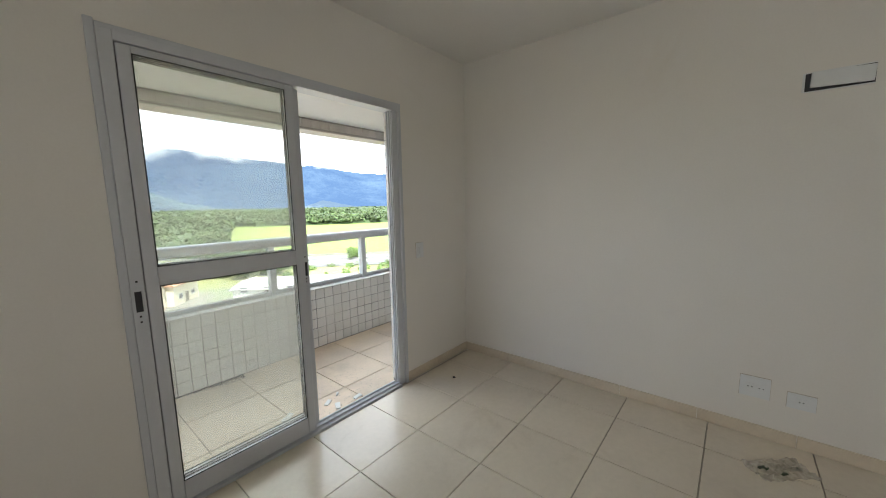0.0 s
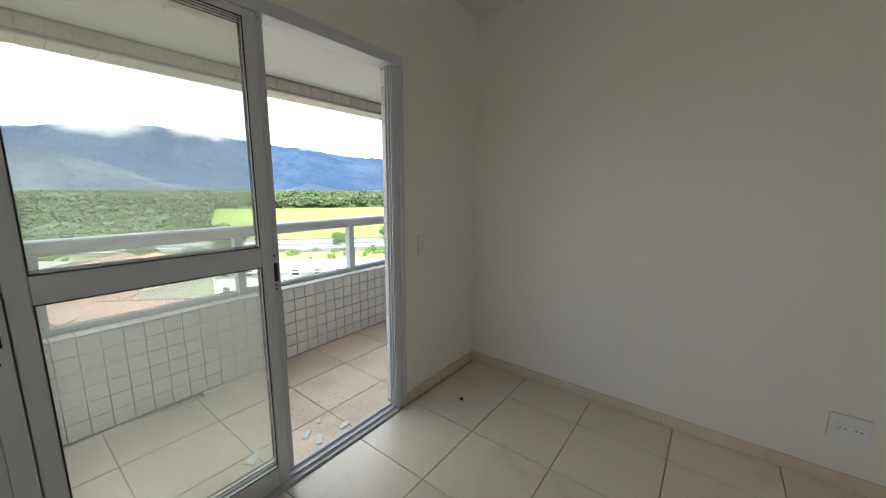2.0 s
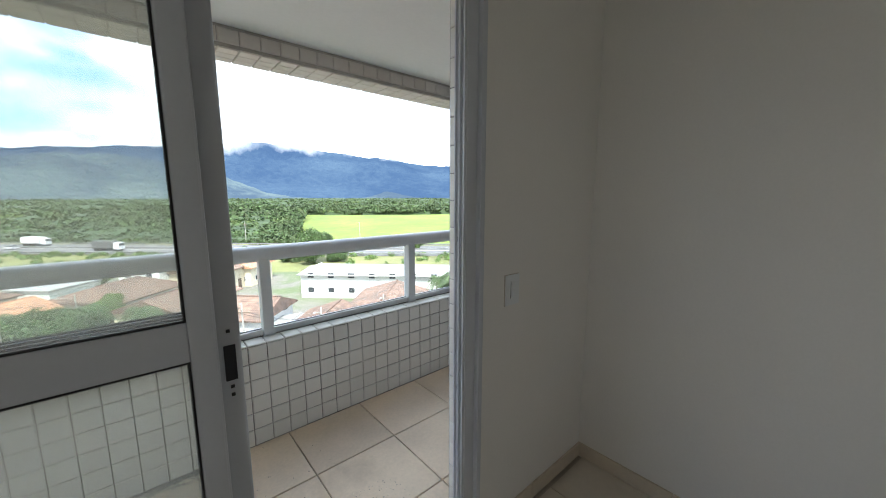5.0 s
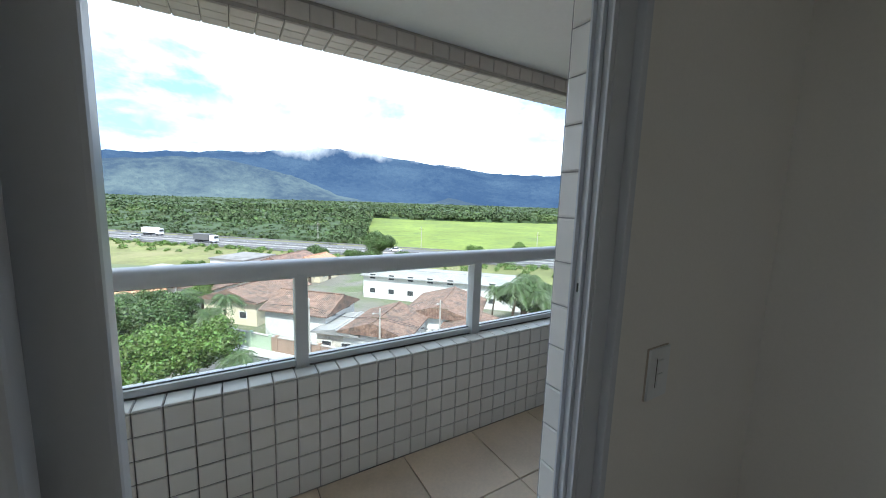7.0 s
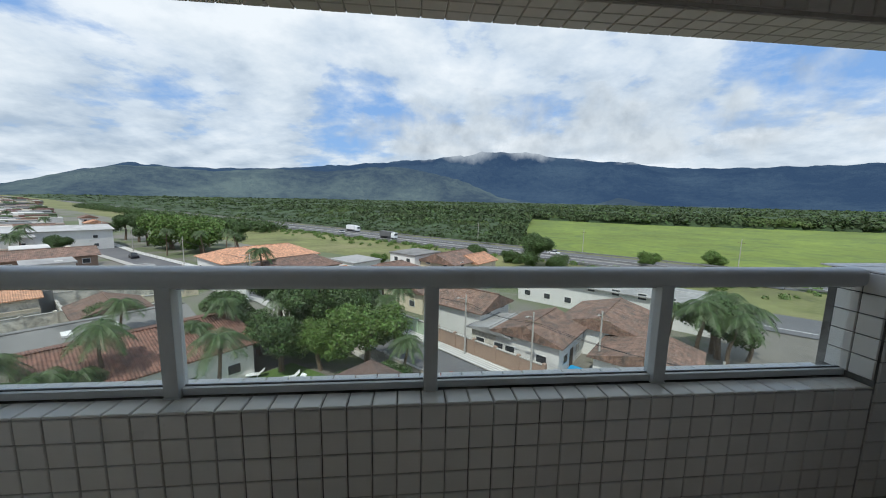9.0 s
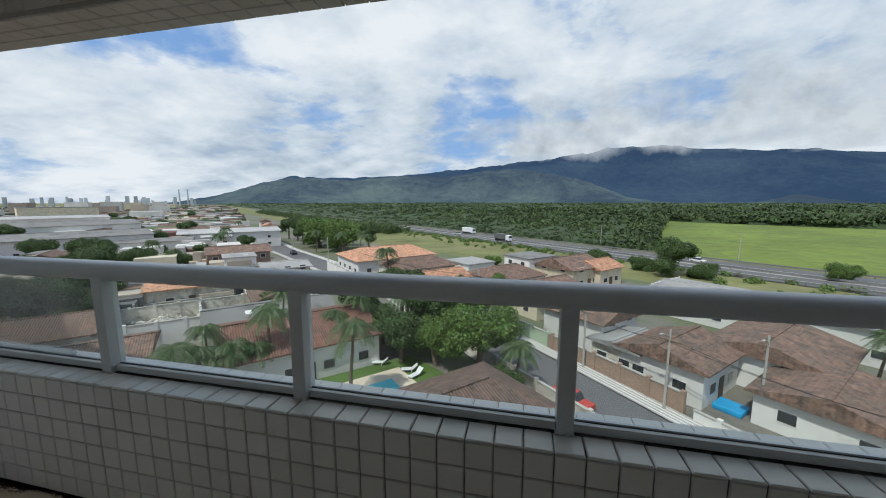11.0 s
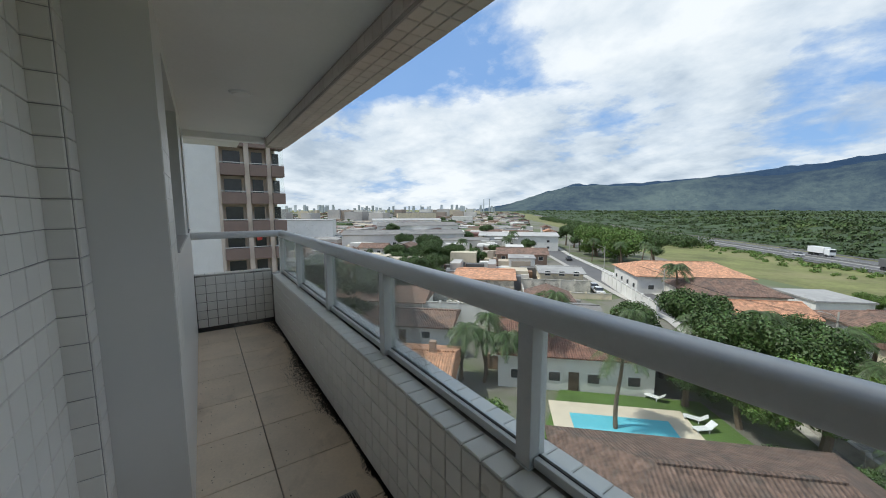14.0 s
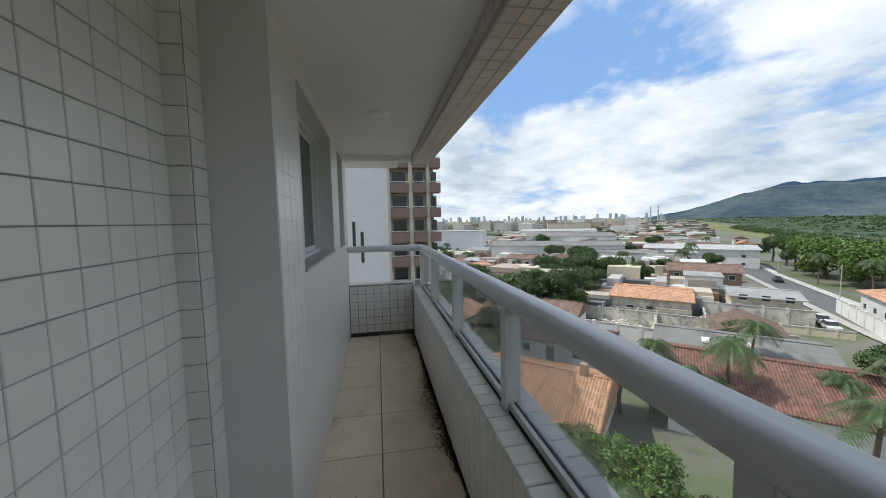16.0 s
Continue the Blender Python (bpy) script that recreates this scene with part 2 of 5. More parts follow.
def box(x0, x1, y0, y1, z0, z1, bevel=0.0):
    return add_box(bmesh.new(), x0, x1, y0, y1, z0, z1, bevel)


def add_tube(bm, path, radii, sides=8, cap=True):
    """A round tube through the points of path with the given radii."""
    rings = []
    pts = [Vector(p) for p in path]
    for i, p in enumerate(pts):
        d = (pts[min(i + 1, len(pts) - 1)] - pts[max(i - 1, 0)]).normalized()
        a = d.orthogonal().normalized() if abs(d.z) < 0.99 else Vector((1, 0, 0))
        b = d.cross(a).normalized()
        rings.append([bm.verts.new(p + radii[i] * (math.cos(6.28319 * k / sides) * a + math.sin(6.28319 * k / sides) * b)) for k in range(sides)])
    for r0, r1 in zip(rings, rings[1:]):
        best = min(range(sides), key=lambda s: sum((r0[k].co - r1[(k + s) % sides].co).length for k in range(sides)))
        for k in range(sides):
            bm.faces.new((r0[k], r0[(k + 1) % sides], r1[(k + 1 + best) % sides], r1[(k + best) % sides]))
    if cap:
        bm.faces.new(rings[0])
        bm.faces.new(rings[-1])
    return bm


def from_data(name, verts, faces, material, parent=None, label="", category="", kind="", group=""):
    me = bpy.data.meshes.new(name)
    me.from_pydata(verts, [], faces)
    me.materials.append(material)
    o = new(name, me)
    if parent is not None:
        o.parent = parent
    return tagged(o, label, category, group, kind)


# ---------------------------------------------------------------- the flat: room
ROOM_X0, ROOM_Y0, CEIL = -4.6, -4.4, 2.68
DX0, DX1, DTOP = -2.46, -0.835, 2.16        # door opening in the wall
WT = 0.155                                   # thickness of the outer wall
obj("floor", box(ROOM_X0, 0, ROOM_Y0, 0.08, -0.25, -0.012), M_GROUT, label="cream ceramic tiled floor with dark joints", kind="structure")
obj("ceiling", box(ROOM_X0 - 0.15, 0.15, ROOM_Y0 - 0.15, 0.0, CEIL, CEIL + 0.2), M_CEIL, label="plain off-white plastered ceiling", kind="structure")
obj("wall_east", box(0, 0.15, ROOM_Y0, 0.0, -0.2, CEIL), M_WALL, label="cream painted plaster wall with sockets", kind="structure")
FILL_GAP = (-3.95, -2.65, 1.0, 2.1)                # opening added for the fill light, unseen behind the walker
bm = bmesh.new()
add_box(bm, ROOM_X0 - 0.15, ROOM_X0, ROOM_Y0, FILL_GAP[0], -0.2, CEIL)
add_box(bm, ROOM_X0 - 0.15, ROOM_X0, FILL_GAP[1], 0.0, -0.2, CEIL)
add_box(bm, ROOM_X0 - 0.15, ROOM_X0, FILL_GAP[0], FILL_GAP[1], -0.2, FILL_GAP[2])
add_box(bm, ROOM_X0 - 0.15, ROOM_X0, FILL_GAP[0], FILL_GAP[1], FILL_GAP[3], CEIL)
obj("wall_west", bm, M_WALL, label="cream painted plaster wall, unseen, with an opening added for fill light", kind="structure")
obj("wall_south", box(ROOM_X0 - 0.15, 0.15, ROOM_Y0 - 0.15, ROOM_Y0, -0.2, CEIL), M_WALL, label="cream painted plaster wall", kind="structure")
bm = bmesh.new()
add_box(bm, DX1, 0.15, 0, WT - 0.006, -0.2, CEIL)
add_box(bm, ROOM_X0 - 0.15, DX0, 0, WT - 0.006, -0.2, CEIL)
add_box(bm, DX0, DX1, 0, WT - 0.006, DTOP, CEIL)
obj("wall_north", bm, M_WALL, label="cream painted wall around the balcony door", kind="structure")
# flat's outer wall beyond the room to the right of the balcony
wall_out = obj("wall_north_east", box(0.15, 1.6, -0.3, WT - 0.006, -0.2, 2.305), M_WGROUT, label="white tiled outer wall of the balcony", kind="structure")
# outer skin of the tiled wall
obj("wall_north_skin", box(-3.3, DX0 - 0.02, WT - 0.006, WT, -0.037, 2.305), M_WGROUT, label="grey grout between white facade tiles", kind="structure")
obj("wall_north_skin_east", box(DX1 + 0.02, 1.6, WT - 0.006, WT, -0.037, 2.305), M_WGROUT, label="grey grout between white facade tiles", kind="structure")
obj("wall_north_skin_top", box(DX0 - 0.02, DX1 + 0.02, WT - 0.006, WT, DTOP, 2.305), M_WGROUT, label="white facade over the balcony door", kind="structure")

# skirting of cut floor tiles
bb = thing("baseboard", "beige ceramic tile skirting along the walls", "skirting", kind="structure")
for i in range(10):
    part("skirting_tile", box(-0.011, 0.0, -0.47 * (i + 1) + 0.003, -0.47 * i, 0.0, 0.075, 0.002), M_SKIRT, bb)
for a, b in ((-0.45, -0.011), (-0.82, -0.453)):
    part("skirting_tile", box(a, b, -0.011, 0.0, 0.0, 0.075, 0.002), M_SKIRT, bb)
for i in range(4):
    part("skirting_tile", box(DX0 - 0.03 - 0.47 * (i + 1), DX0 - 0.033 - 0.47 * i, -0.011, 0.0, 0.0, 0.075, 0.002), M_SKIRT, bb)

# ---------------------------------------------------------------- balcony shell
BF = -0.037          # balcony floor
PY = 1.315           # inner face of the parapet
PZ = 0.592           # top of the parapet
XE = -6.55           # far end of the balcony
BC, BB, BO = 2.305, 2.2, 1.56   # ceiling, beam's underside, outer face
BI = 1.335          # inner face of the beam
obj("balcony_floor", box(XE - 0.2, 1.6, 0.082, 1.6, -0.3, BF - 0.008), M_BGROUT, label="stained beige tiled balcony floor", kind="structure")
obj("balcony_ceiling", box(XE, 1.6, WT, BI, BC, BC + 0.25), M_BALCEIL, label="white painted balcony ceiling", kind="structure")
M_PGROUT = mat("pale_beam_grout", (0.42, 0.38, 0.34), 0.95, 0.2, 3, 40, 0.001, stain=(0.3, 0.25, 0.21), stain_at=(0.58, 0.7), stain_scale=1.4)
beam = obj("balcony_beam", box(XE - 0.12, 1.6, BI, BO, BB, BC + 0.3, 0.004), M_PGROUT, label="white tiled edge beam over the balcony", kind="structure")
obj("balcony_end_beam", box(XE - 0.12, XE, 0.3, PY - 0.002, BC - 0.07, BC + 0.25, 0.004), M_BALCEIL, label="white painted end beam of the balcony", kind="structure")
parapet = obj("parapet", box(XE - 0.15, 0.9, PY, BO - 0.02, -0.3, PZ - 0.012), M_TGROUT, label="low balcony wall clad in white square tiles", kind="structure")
end_parapet = obj("parapet_end", box(XE - 0.15, XE, 0.3, PY - 0.002, -0.3, PZ + 0.045), M_TGROUT, label="low end wall clad in white square tiles", kind="structure")
pier = obj("pier", box(0.905, 1.6, PY - 0.004, BO, -0.3, 1.13, 0.004), M_TGROUT, label="white tiled end pier of the balcony wall", kind="structure")
obj("wall_balcony_end", box(1.45, 1.6, WT, PY, -0.3, 2.305), M_WGROUT, label="white wall closing the balcony", kind="structure")
# stepped facade by the window
S1X, S1Y, S2X, S2Y = -3.285, 0.235, -3.385, 0.482
obj("pilaster", box(S1X - 0.35, S1X, 0.0, S1Y, -0.3, BC), M_WGROUT, label="narrow white tiled pilaster on the facade", kind="structure")
W1 = (-5.2, -3.86, 1.19, 2.2)
W2 = (-6.25, -5.72, 1.19, 2.2)
bm = bmesh.new()
M_SMOOTH = mat("smooth_white_cladding", (0.66, 0.65, 0.63), 0.3, 0.02, 1.2, 20, 0.0, stain=(0.6, 0.585, 0.56), stain_at=(0.55, 0.95), stain_scale=0.9, rv=0.04)
for a, b in ((W1[1], S2X), (W2[1], W1[0]), (XE - 0.15, W2[0])):
    add_box(bm, a, b, 0.1, S2Y, -0.3, BC)
for w in (W1, W2):
    add_box(bm, w[0], w[1], 0.1, S2Y, -0.3, w[2])
    add_box(bm, w[0], w[1], 0.1, S2Y, w[3], BC)
wall_win = obj("wall_window", bm, M_SMOOTH, label="white tiled outer wall with windows onto the balcony", kind="structure")
# near-black sheet stands in for the shade of the unlit room
obj("wall_window_inner", box(XE - 0.15, S1X - 0.35, 0.0, 0.09, -0.3, BC), M_DARK, label="black sheet painted for the shade of the room behind the window", kind="structure")
# building around the flat
M_BLDG = mat("facade_plain", (0.66, 0.65, 0.62), 0.6, 0.06, 0.6, 20, 0.002)
obj("wall_building_below", box(-12, 8, -14, 1.3, -17, -0.31), M_BLDG, label="white lower storeys of the apartment block", kind="structure")
obj("wall_building_above", box(-12, 8, -14, 1.45, 2.95, 14), M_BLDG, label="white upper storeys of the apartment block", kind="structure")


# ---------------------------------------------------------------- sliding door
door = thing("door_1", "white aluminium sliding balcony door standing half open", "sliding door", kind="structure")
fl_, fr_ = 0.05, 0.072          # widths of the two jambs
DY0, DY1 = -0.022, 0.085
part("door_frame", box(DX0, DX0 + fl_, DY0, DY1, 0.0, DTOP, 0.003), M_ALU, door)
part("door_frame", box(DX1 - 0.02, DX1, DY0, 0.05, 0.0, DTOP, 0.003), M_ALU, door)
part("jamb", box(DX1 - fr_, DX1 - 0.02, -0.004, 0.05, 0.0, DTOP - 0.04, 0.003), M_ALU, door)
part("door_frame", box(DX0 + fl_, DX1 - 0.02, DY0, DY1, DTOP - 0.04, DTOP, 0.003), M_ALU, door)
for y0 in (-0.002, 0.02, 0.042):
    part("jamb_rib", box(DX1 - fr_ - 0.01, DX1 - fr_, y0, y0 + 0.005, 0.03, DTOP - 0.04, 0.001), M_ALU, door)
part("jamb_channel", box(DX1 - fr_ - 0.0015, DX1 - fr_, 0.004, 0.019, 0.03, DTOP - 0.04), mat("grey_aluminium_channel", (0.42, 0.43, 0.44), 0.45, 0.05, 5, 70, 0.0003), door)
part("architrave", box(DX0 - 0.03, DX0, -0.014, 0.0, 0.0, DTOP + 0.03, 0.003), M_ALU, door)
part("architrave", box(DX1, DX1 + 0.012, -0.014, 0.0, 0.0, DTOP + 0.02, 0.003), M_ALU, door)
part("architrave", box(DX0, DX1, -0.014, 0.0, DTOP, DTOP + 0.02, 0.003), M_ALU, door)
part("sill", box(DX0 + fl_, DX1 - fr_, DY0, 0.08, -0.03, 0.012, 0.002), M_ALU, door, "white aluminium floor track")
for y0 in (0.004, 0.05):
    part("track_rail", box(DX0 + fl_, DX1 - fr_, y0, y0 + 0.006, 0.012, 0.026), M_ALU, door)
for z in (0.72, 1.28):
    part("strike_plate", box(DX1 - fr_ - 0.004, DX1 - fr_, 0.026, 0.034, z, z + 0.018, 0.001), M_DARK, door)


def sash(x0, x1, y0, pulls, glass, sw=0.05, sl=0.05):
    s = thing("sash", "", "")
    s.parent = door
    d = 0.036
    z0, z1 = 0.028, DTOP - 0.042
    m0, m1 = 1.1, 1.185
    part("stile", box(x0, x0 + sl, y0, y0 + d, z0, z1, 0.006), M_ALU, s)
    part("stile", box(x1 - sw, x1, y0, y0 + d, z0, z1, 0.006), M_ALU, s)
    part("bottom_rail", box(x0 + sl, x1 - sw, y0 + 0.002, y0 + d - 0.002, z0, 0.125, 0.003), M_ALU, s)
    part("middle_rail", box(x0 + sl, x1 - sw, y0 + 0.002, y0 + d - 0.002, m0, m1, 0.003), M_ALU, s)
    part("top_rail", box(x0 + sl, x1 - sw, y0 + 0.002, y0 + d - 0.002, z1 - 0.03, z1, 0.003), M_ALU, s)
    for a, b in ((0.125, m0), (m1, z1 - 0.03)):
        g = box(x0 + sl - 0.01, x1 - sw + 0.01, y0 + d / 2 - 0.003, y0 + d / 2 + 0.003, a - 0.008, b + 0.008)
        pane = part("pane", g, glass, s, "dusty glass pane")
        pane.visible_shadow = False
        bm = bmesh.new()
        t = 0.0045
        for yy in (y0 + 0.004, y0 + d - 0.007):
            add_box(bm, x0 + sl, x0 + sl + t, yy, yy + 0.003, a, b)
            add_box(bm, x1 - sw - t, x1 - sw, yy, yy + 0.003, a, b)
            add_box(bm, x0 + sl + t, x1 - sw - t, yy, yy + 0.003, a, a + t)
            add_box(bm, x0 + sl + t, x1 - sw - t, yy, yy + 0.003, b - t, b)
        part("gasket", bm, M_GASKET, s, "black rubber glazing gasket")
    for xc in pulls:
        part("pull", box(xc - 0.012, xc + 0.012, y0 - 0.003, y0 + 0.001, 1.015, 1.1, 0.001), M_DARK, s, "black recessed pull")
        for zz_ in (0.975, 0.995, 1.13):
            part("screw", box(xc - 0.004, xc + 0.004, y0 - 0.002, y0 + 0.001, zz_, zz_ + 0.008, 0.001), M_DARK, s)


sash(DX0 + fl_ + 0.004, -1.656, -0.014, (), M_GLASS)
sash(DX0 + fl_ - 0.002, -1.604, 0.034, (-1.629,), M_RGLASS, 0.085)
part("pull", box(DX0 + 0.012, DX0 + 0.036, DY0 - 0.003, DY0 + 0.001, 1.0, 1.09, 0.001), M_DARK, door, "black lock slot")
for zz_ in (0.95, 0.975, 1.13):
    part("screw", box(DX0 + 0.02, DX0 + 0.028, DY0 - 0.002, DY0 + 0.001, zz_, zz_ + 0.008, 0.001), M_DARK, door)

# ---------------------------------------------------------------- railing
railing = thing("railing", "white painted metal and glass balcony railing on the wall", "railing")
RY = 1.448
bm = bmesh.new()
prof = []
for k in range(20):
    a = 2 * math.pi * k / 20
    c, s = math.cos(a), math.sin(a)
    prof.append((math.copysign(abs(c) ** 0.75, c) * 0.052, math.copysign(abs(s) ** 0.75, s) * 0.046))
ra = [bm.verts.new((0.905, RY + p, 1.098 + q)) for p, q in prof]
rb = [bm.verts.new((XE + 0.06, RY + p, 1.098 + q)) for p, q in prof]
for k in range(20):
    bm.faces.new((ra[k], ra[(k + 1) % 20], rb[(k + 1) % 20], rb[k]))
bm.faces.new(rb)
bmesh.ops.recalc_face_normals(bm, faces=bm.faces)
part("handrail", bm, M_RAIL, railing, "thick rounded handrail", smooth=True)
bm = bmesh.new()
ra = [bm.verts.new((XE + 0.05 + p * 0.9, 0.484, 1.11 + q * 0.9)) for p, q in prof]
rb = [bm.verts.new((XE + 0.05 + p * 0.9, RY, 1.11 + q * 0.9)) for p, q in prof]
for k in range(20):
    bm.faces.new((ra[k], ra[(k + 1) % 20], rb[(k + 1) % 20], rb[k]))
bmesh.ops.recalc_face_normals(bm, faces=bm.faces)
part("handrail", bm, M_RAIL, railing, smooth=True)
POSTS = [-0.125, -1.21, -2.287, -3.362, -4.44, -5.524, XE + 0.06]
for x in POSTS:
    bm = box(x - 0.03, x + 0.03, RY - 0.042, RY + 0.03, PZ - 0.002, 1.07, 0.003)
    add_box(bm, x - 0.034, x + 0.034, RY - 0.047, RY + 0.035, PZ - 0.001, PZ + 0.004)
    part("post", bm, M_RAIL, railing)
ends = [0.9] + POSTS
for a, b in zip(ends, ends[1:]):
    x1, x0 = a - (0.0 if a == 0.9 else 0.032), b + 0.032
    g = part("glass_pane", box(x0, x1, RY + 0.0, RY + 0.006, PZ + 0.03, 1.06), M_RGLASS, railing, "slightly dirty clear glass")
    g.visible_shadow = False
    bm = bmesh.new()
    add_box(bm, x0, x1, RY - 0.022, RY - 0.002, PZ + 0.002, PZ + 0.034, 0.002)
    add_box(bm, x0, x1, RY + 0.008, RY + 0.026, PZ + 0.002, PZ + 0.034, 0.002)
    part("glass_channel", bm, M_RAIL, railing)
    part("seal", box(x0, x1, RY - 0.0022, RY + 0.0082, PZ + 0.002, PZ + 0.037), M_GASKET, railing)
    part("seal", box(x0, x1, RY - 0.006, RY + 0.01, 1.048, 1.056), M_GASKET, railing)

# ---------------------------------------------------------------- window on the balcony
M_FRAME = mat("bronze_window_frame", (0.62, 0.63, 0.63), 0.4, 0.05, 4, 60, 0.0003)


def window(name, w, label):
    x0, x1, z0, z1 = w
    o = thing(name, label, "window", kind="structure")
    yb = 0.30
    part("window_frame", box(x0, x1, yb, yb + 0.06, z0, z0 + 0.04, 0.003), M_FRAME, o)
    part("window_frame", box(x0, x1, yb, yb + 0.06, z1 - 0.04, z1, 0.003), M_FRAME, o)
    part("window_frame", box(x0, x0 + 0.04, yb, yb + 0.06, z0 + 0.04, z1 - 0.04, 0.003), M_FRAME, o)
    part("window_frame", box(x1 - 0.04, x1, yb, yb + 0.06, z0 + 0.04, z1 - 0.04, 0.003), M_FRAME, o)
    mid = (x0 + x1) / 2
    for k, (a, b) in enumerate(((x0 + 0.04, mid + 0.03), (mid - 0.03, x1 - 0.04))):
        yy = yb + 0.008 + 0.026 * k
        s = part("pane", box(a, b, yy + 0.006, yy + 0.01, z0 + 0.04, z1 - 0.04), M_WINGLASS, o, "dark window glass")
        bm = bmesh.new()
        for p, q in ((a, a + 0.035), (b - 0.035, b)):
            add_box(bm, p, q, yy, yy + 0.02, z0 + 0.04, z1 - 0.04, 0.002)
        add_box(bm, a + 0.035, b - 0.035, yy, yy + 0.02, z0 + 0.04, z0 + 0.075, 0.002)
        add_box(bm, a + 0.035, b - 0.035, yy, yy + 0.02, z1 - 0.075, z1 - 0.04, 0.002)
        part("casement", bm, M_FRAME, o)
    part("window_sill", box(x0 - 0.0, x1 + 0.0, yb + 0.06, S2Y + 0.012, z0 - 0.0, z0 + 0.016, 0.003), mat("stone_sill", (0.45, 0.44, 0.43), 0.5, 0.1, 8, 60, 0.0006), o, "grey stone sill")
    return o


window("window_1", W1, "sliding aluminium window set into the tiled wall")
window("window_2", W2, "small aluminium window at the balcony's far end")

# ---------------------------------------------------------------- fittings
def ceiling_lamp(x, y):
    o = thing("ceiling_light", "round white flush ceiling light, switched off", "ceiling light", (x, y, BC), group="balcony ceiling lights")
    bm = bmesh.new()
    bmesh.ops.create_cone(bm, cap_ends=True, segments=28, radius1=0.075, radius2=0.085, depth=0.012, matrix=Matrix.Translation((0, 0, -0.006)))
    part("trim_ring", bm, M_PLAST, o)
    bm = bmesh.new()
    bmesh.ops.create_cone(bm, cap_ends=True, segments=28, radius1=0.055, radius2=0.066, depth=0.007, matrix=Matrix.Translation((0, 0, -0.0155)))
    part("diffuser", bm, M_LAMP, o)


ceiling_lamp(-4.76, 0.91)
ceiling_lamp(-1.66, 0.70)

o = thing("light_switch", "white plastic light switch plate on the wall", "switch", (-0.645, 0, 1.067))
# grey rim added to paint the thin shadow round the plate
part("back_box", box(-0.0435, 0.0435, -0.003, 0, -0.0635, 0.0635), M_GROUT, o, "grey rim painted as the shadow line round the plate")
part("plate", box(-0.042, 0.042, -0.009, -0.003, -0.062, 0.062, 0.0025), M_PLAST, o)
for z in (-0.03, 0.004):
    part("rocker", box(-0.012, 0.012, -0.013, -0.008, z, z + 0.03, 0.002), M_PLAST, o)
part("slot", box(-0.014, -0.0125, -0.0098, -0.009, -0.034, 0.038), M_DARK, o)
o = thing("power_socket", "white plastic double power socket plate on the wall", "socket", (0, -2.148, 0.31), group="wall sockets")
# painted shadow line round the double plate
part("back_box", box(-0.004, 0, -0.0715, 0.0715, -0.0655, 0.0655), M_GROUT, o, "grey rim painted as the shadow line round the plate")
part("plate", box(-0.011, -0.004, -0.07, 0.07, -0.064, 0.064, 0.003), M_PLAST, o)
# pin holes are dark squares painted for the shade inside them
for y0 in (-0.03, 0.022):
    part("insert", box(-0.014, -0.01, y0 - 0.02, y0 + 0.02, -0.022, 0.022, 0.002), M_PLAST, o)
    for dy in (-0.009, 0.009):
        part("pin_hole", box(-0.0148, -0.0138, y0 + dy - 0.0028, y0 + dy + 0.0028, -0.0028, 0.0028), M_DARK, o)
o = thing("power_socket", "white plastic single power socket plate on the wall", "socket", (0, -2.35, 0.283), group="wall sockets")
# painted shadow line round the single plate
part("back_box", box(-0.004, 0, -0.0615, 0.0615, -0.0465, 0.0465), M_GROUT, o, "grey rim painted as the shadow line round the plate")
part("plate", box(-0.011, -0.004, -0.06, 0.06, -0.045, 0.045, 0.003), M_PLAST, o)
part("insert", box(-0.014, -0.01, -0.022, 0.022, -0.02, 0.02, 0.002), M_PLAST, o)
for dy in (-0.008, 0.008):
    part("pin_hole", box(-0.0148, -0.0138, dy - 0.0028, dy + 0.0028, -0.0028, 0.0028), M_DARK, o)
# air-conditioning pipe box
o = thing("pipe_box", "white plastic air-conditioning pipe box with a loose cover on the wall", "pipe box", (0, -2.345, 2.035))
# flat dark plate paints the shade inside the open box
part("opening", box(-0.004, 0.0, -0.125, 0.128, -0.045, 0.045), M_DARK, o, "dark plate painted for the shade in the open slot")
bm = box(-0.02, -0.006, -0.122, 0.1, -0.034, 0.044, 0.004)
bmesh.ops.rotate(bm, verts=bm.verts, cent=(0, 0, 0), matrix=Matrix.Rotation(radians(2.5), 3, "X"))
part("cover", bm, M_PLAST, o)
part("rim", box(-0.008, -0.0, 0.12, 0.13, -0.048, 0.048, 0.002), M_PLAST, o)
part("rim", box(-0.006, -0.0, -0.125, 0.12, -0.05, -0.045, 0.001), M_PLAST, o)
part("rim", box(-0.006, -0.0, -0.125, 0.12, 0.045, 0.05, 0.001), M_PLAST, o)

# floor drain
o = thing("floor_drain", "square metal floor drain grate in the balcony floor", "drain", (-3.15, 1.115, BF))
bm = bmesh.new()
add_box(bm, -0.055, 0.055, -0.055, -0.045, -0.003, 0.004)
add_box(bm, -0.055, 0.055, 0.045, 0.055, -0.003, 0.004)
add_box(bm, -0.055, -0.045, -0.045, 0.045, -0.003, 0.004)
add_box(bm, 0.045, 0.055, -0.045, 0.045, -0.003, 0.004)
part("frame", bm, M_METAL, o)
# dark plate paints the shade below the grate bars
part("well", box(-0.045, 0.045, -0.045, 0.045, -0.003, 0.0008), M_DARK, o)
for k in range(7):
    part("bar", box(-0.045, 0.045, -0.04 + 0.0125 * k, -0.0335 + 0.0125 * k, 0.0008, 0.0035), M_METAL, o)

# broken tile pieces by the threshold
rnd = random.Random(4)
M_SHARD = mat("broken_white_tile", (0.78, 0.77, 0.73), 0.5, 0.06, 9, 60, 0.0005)
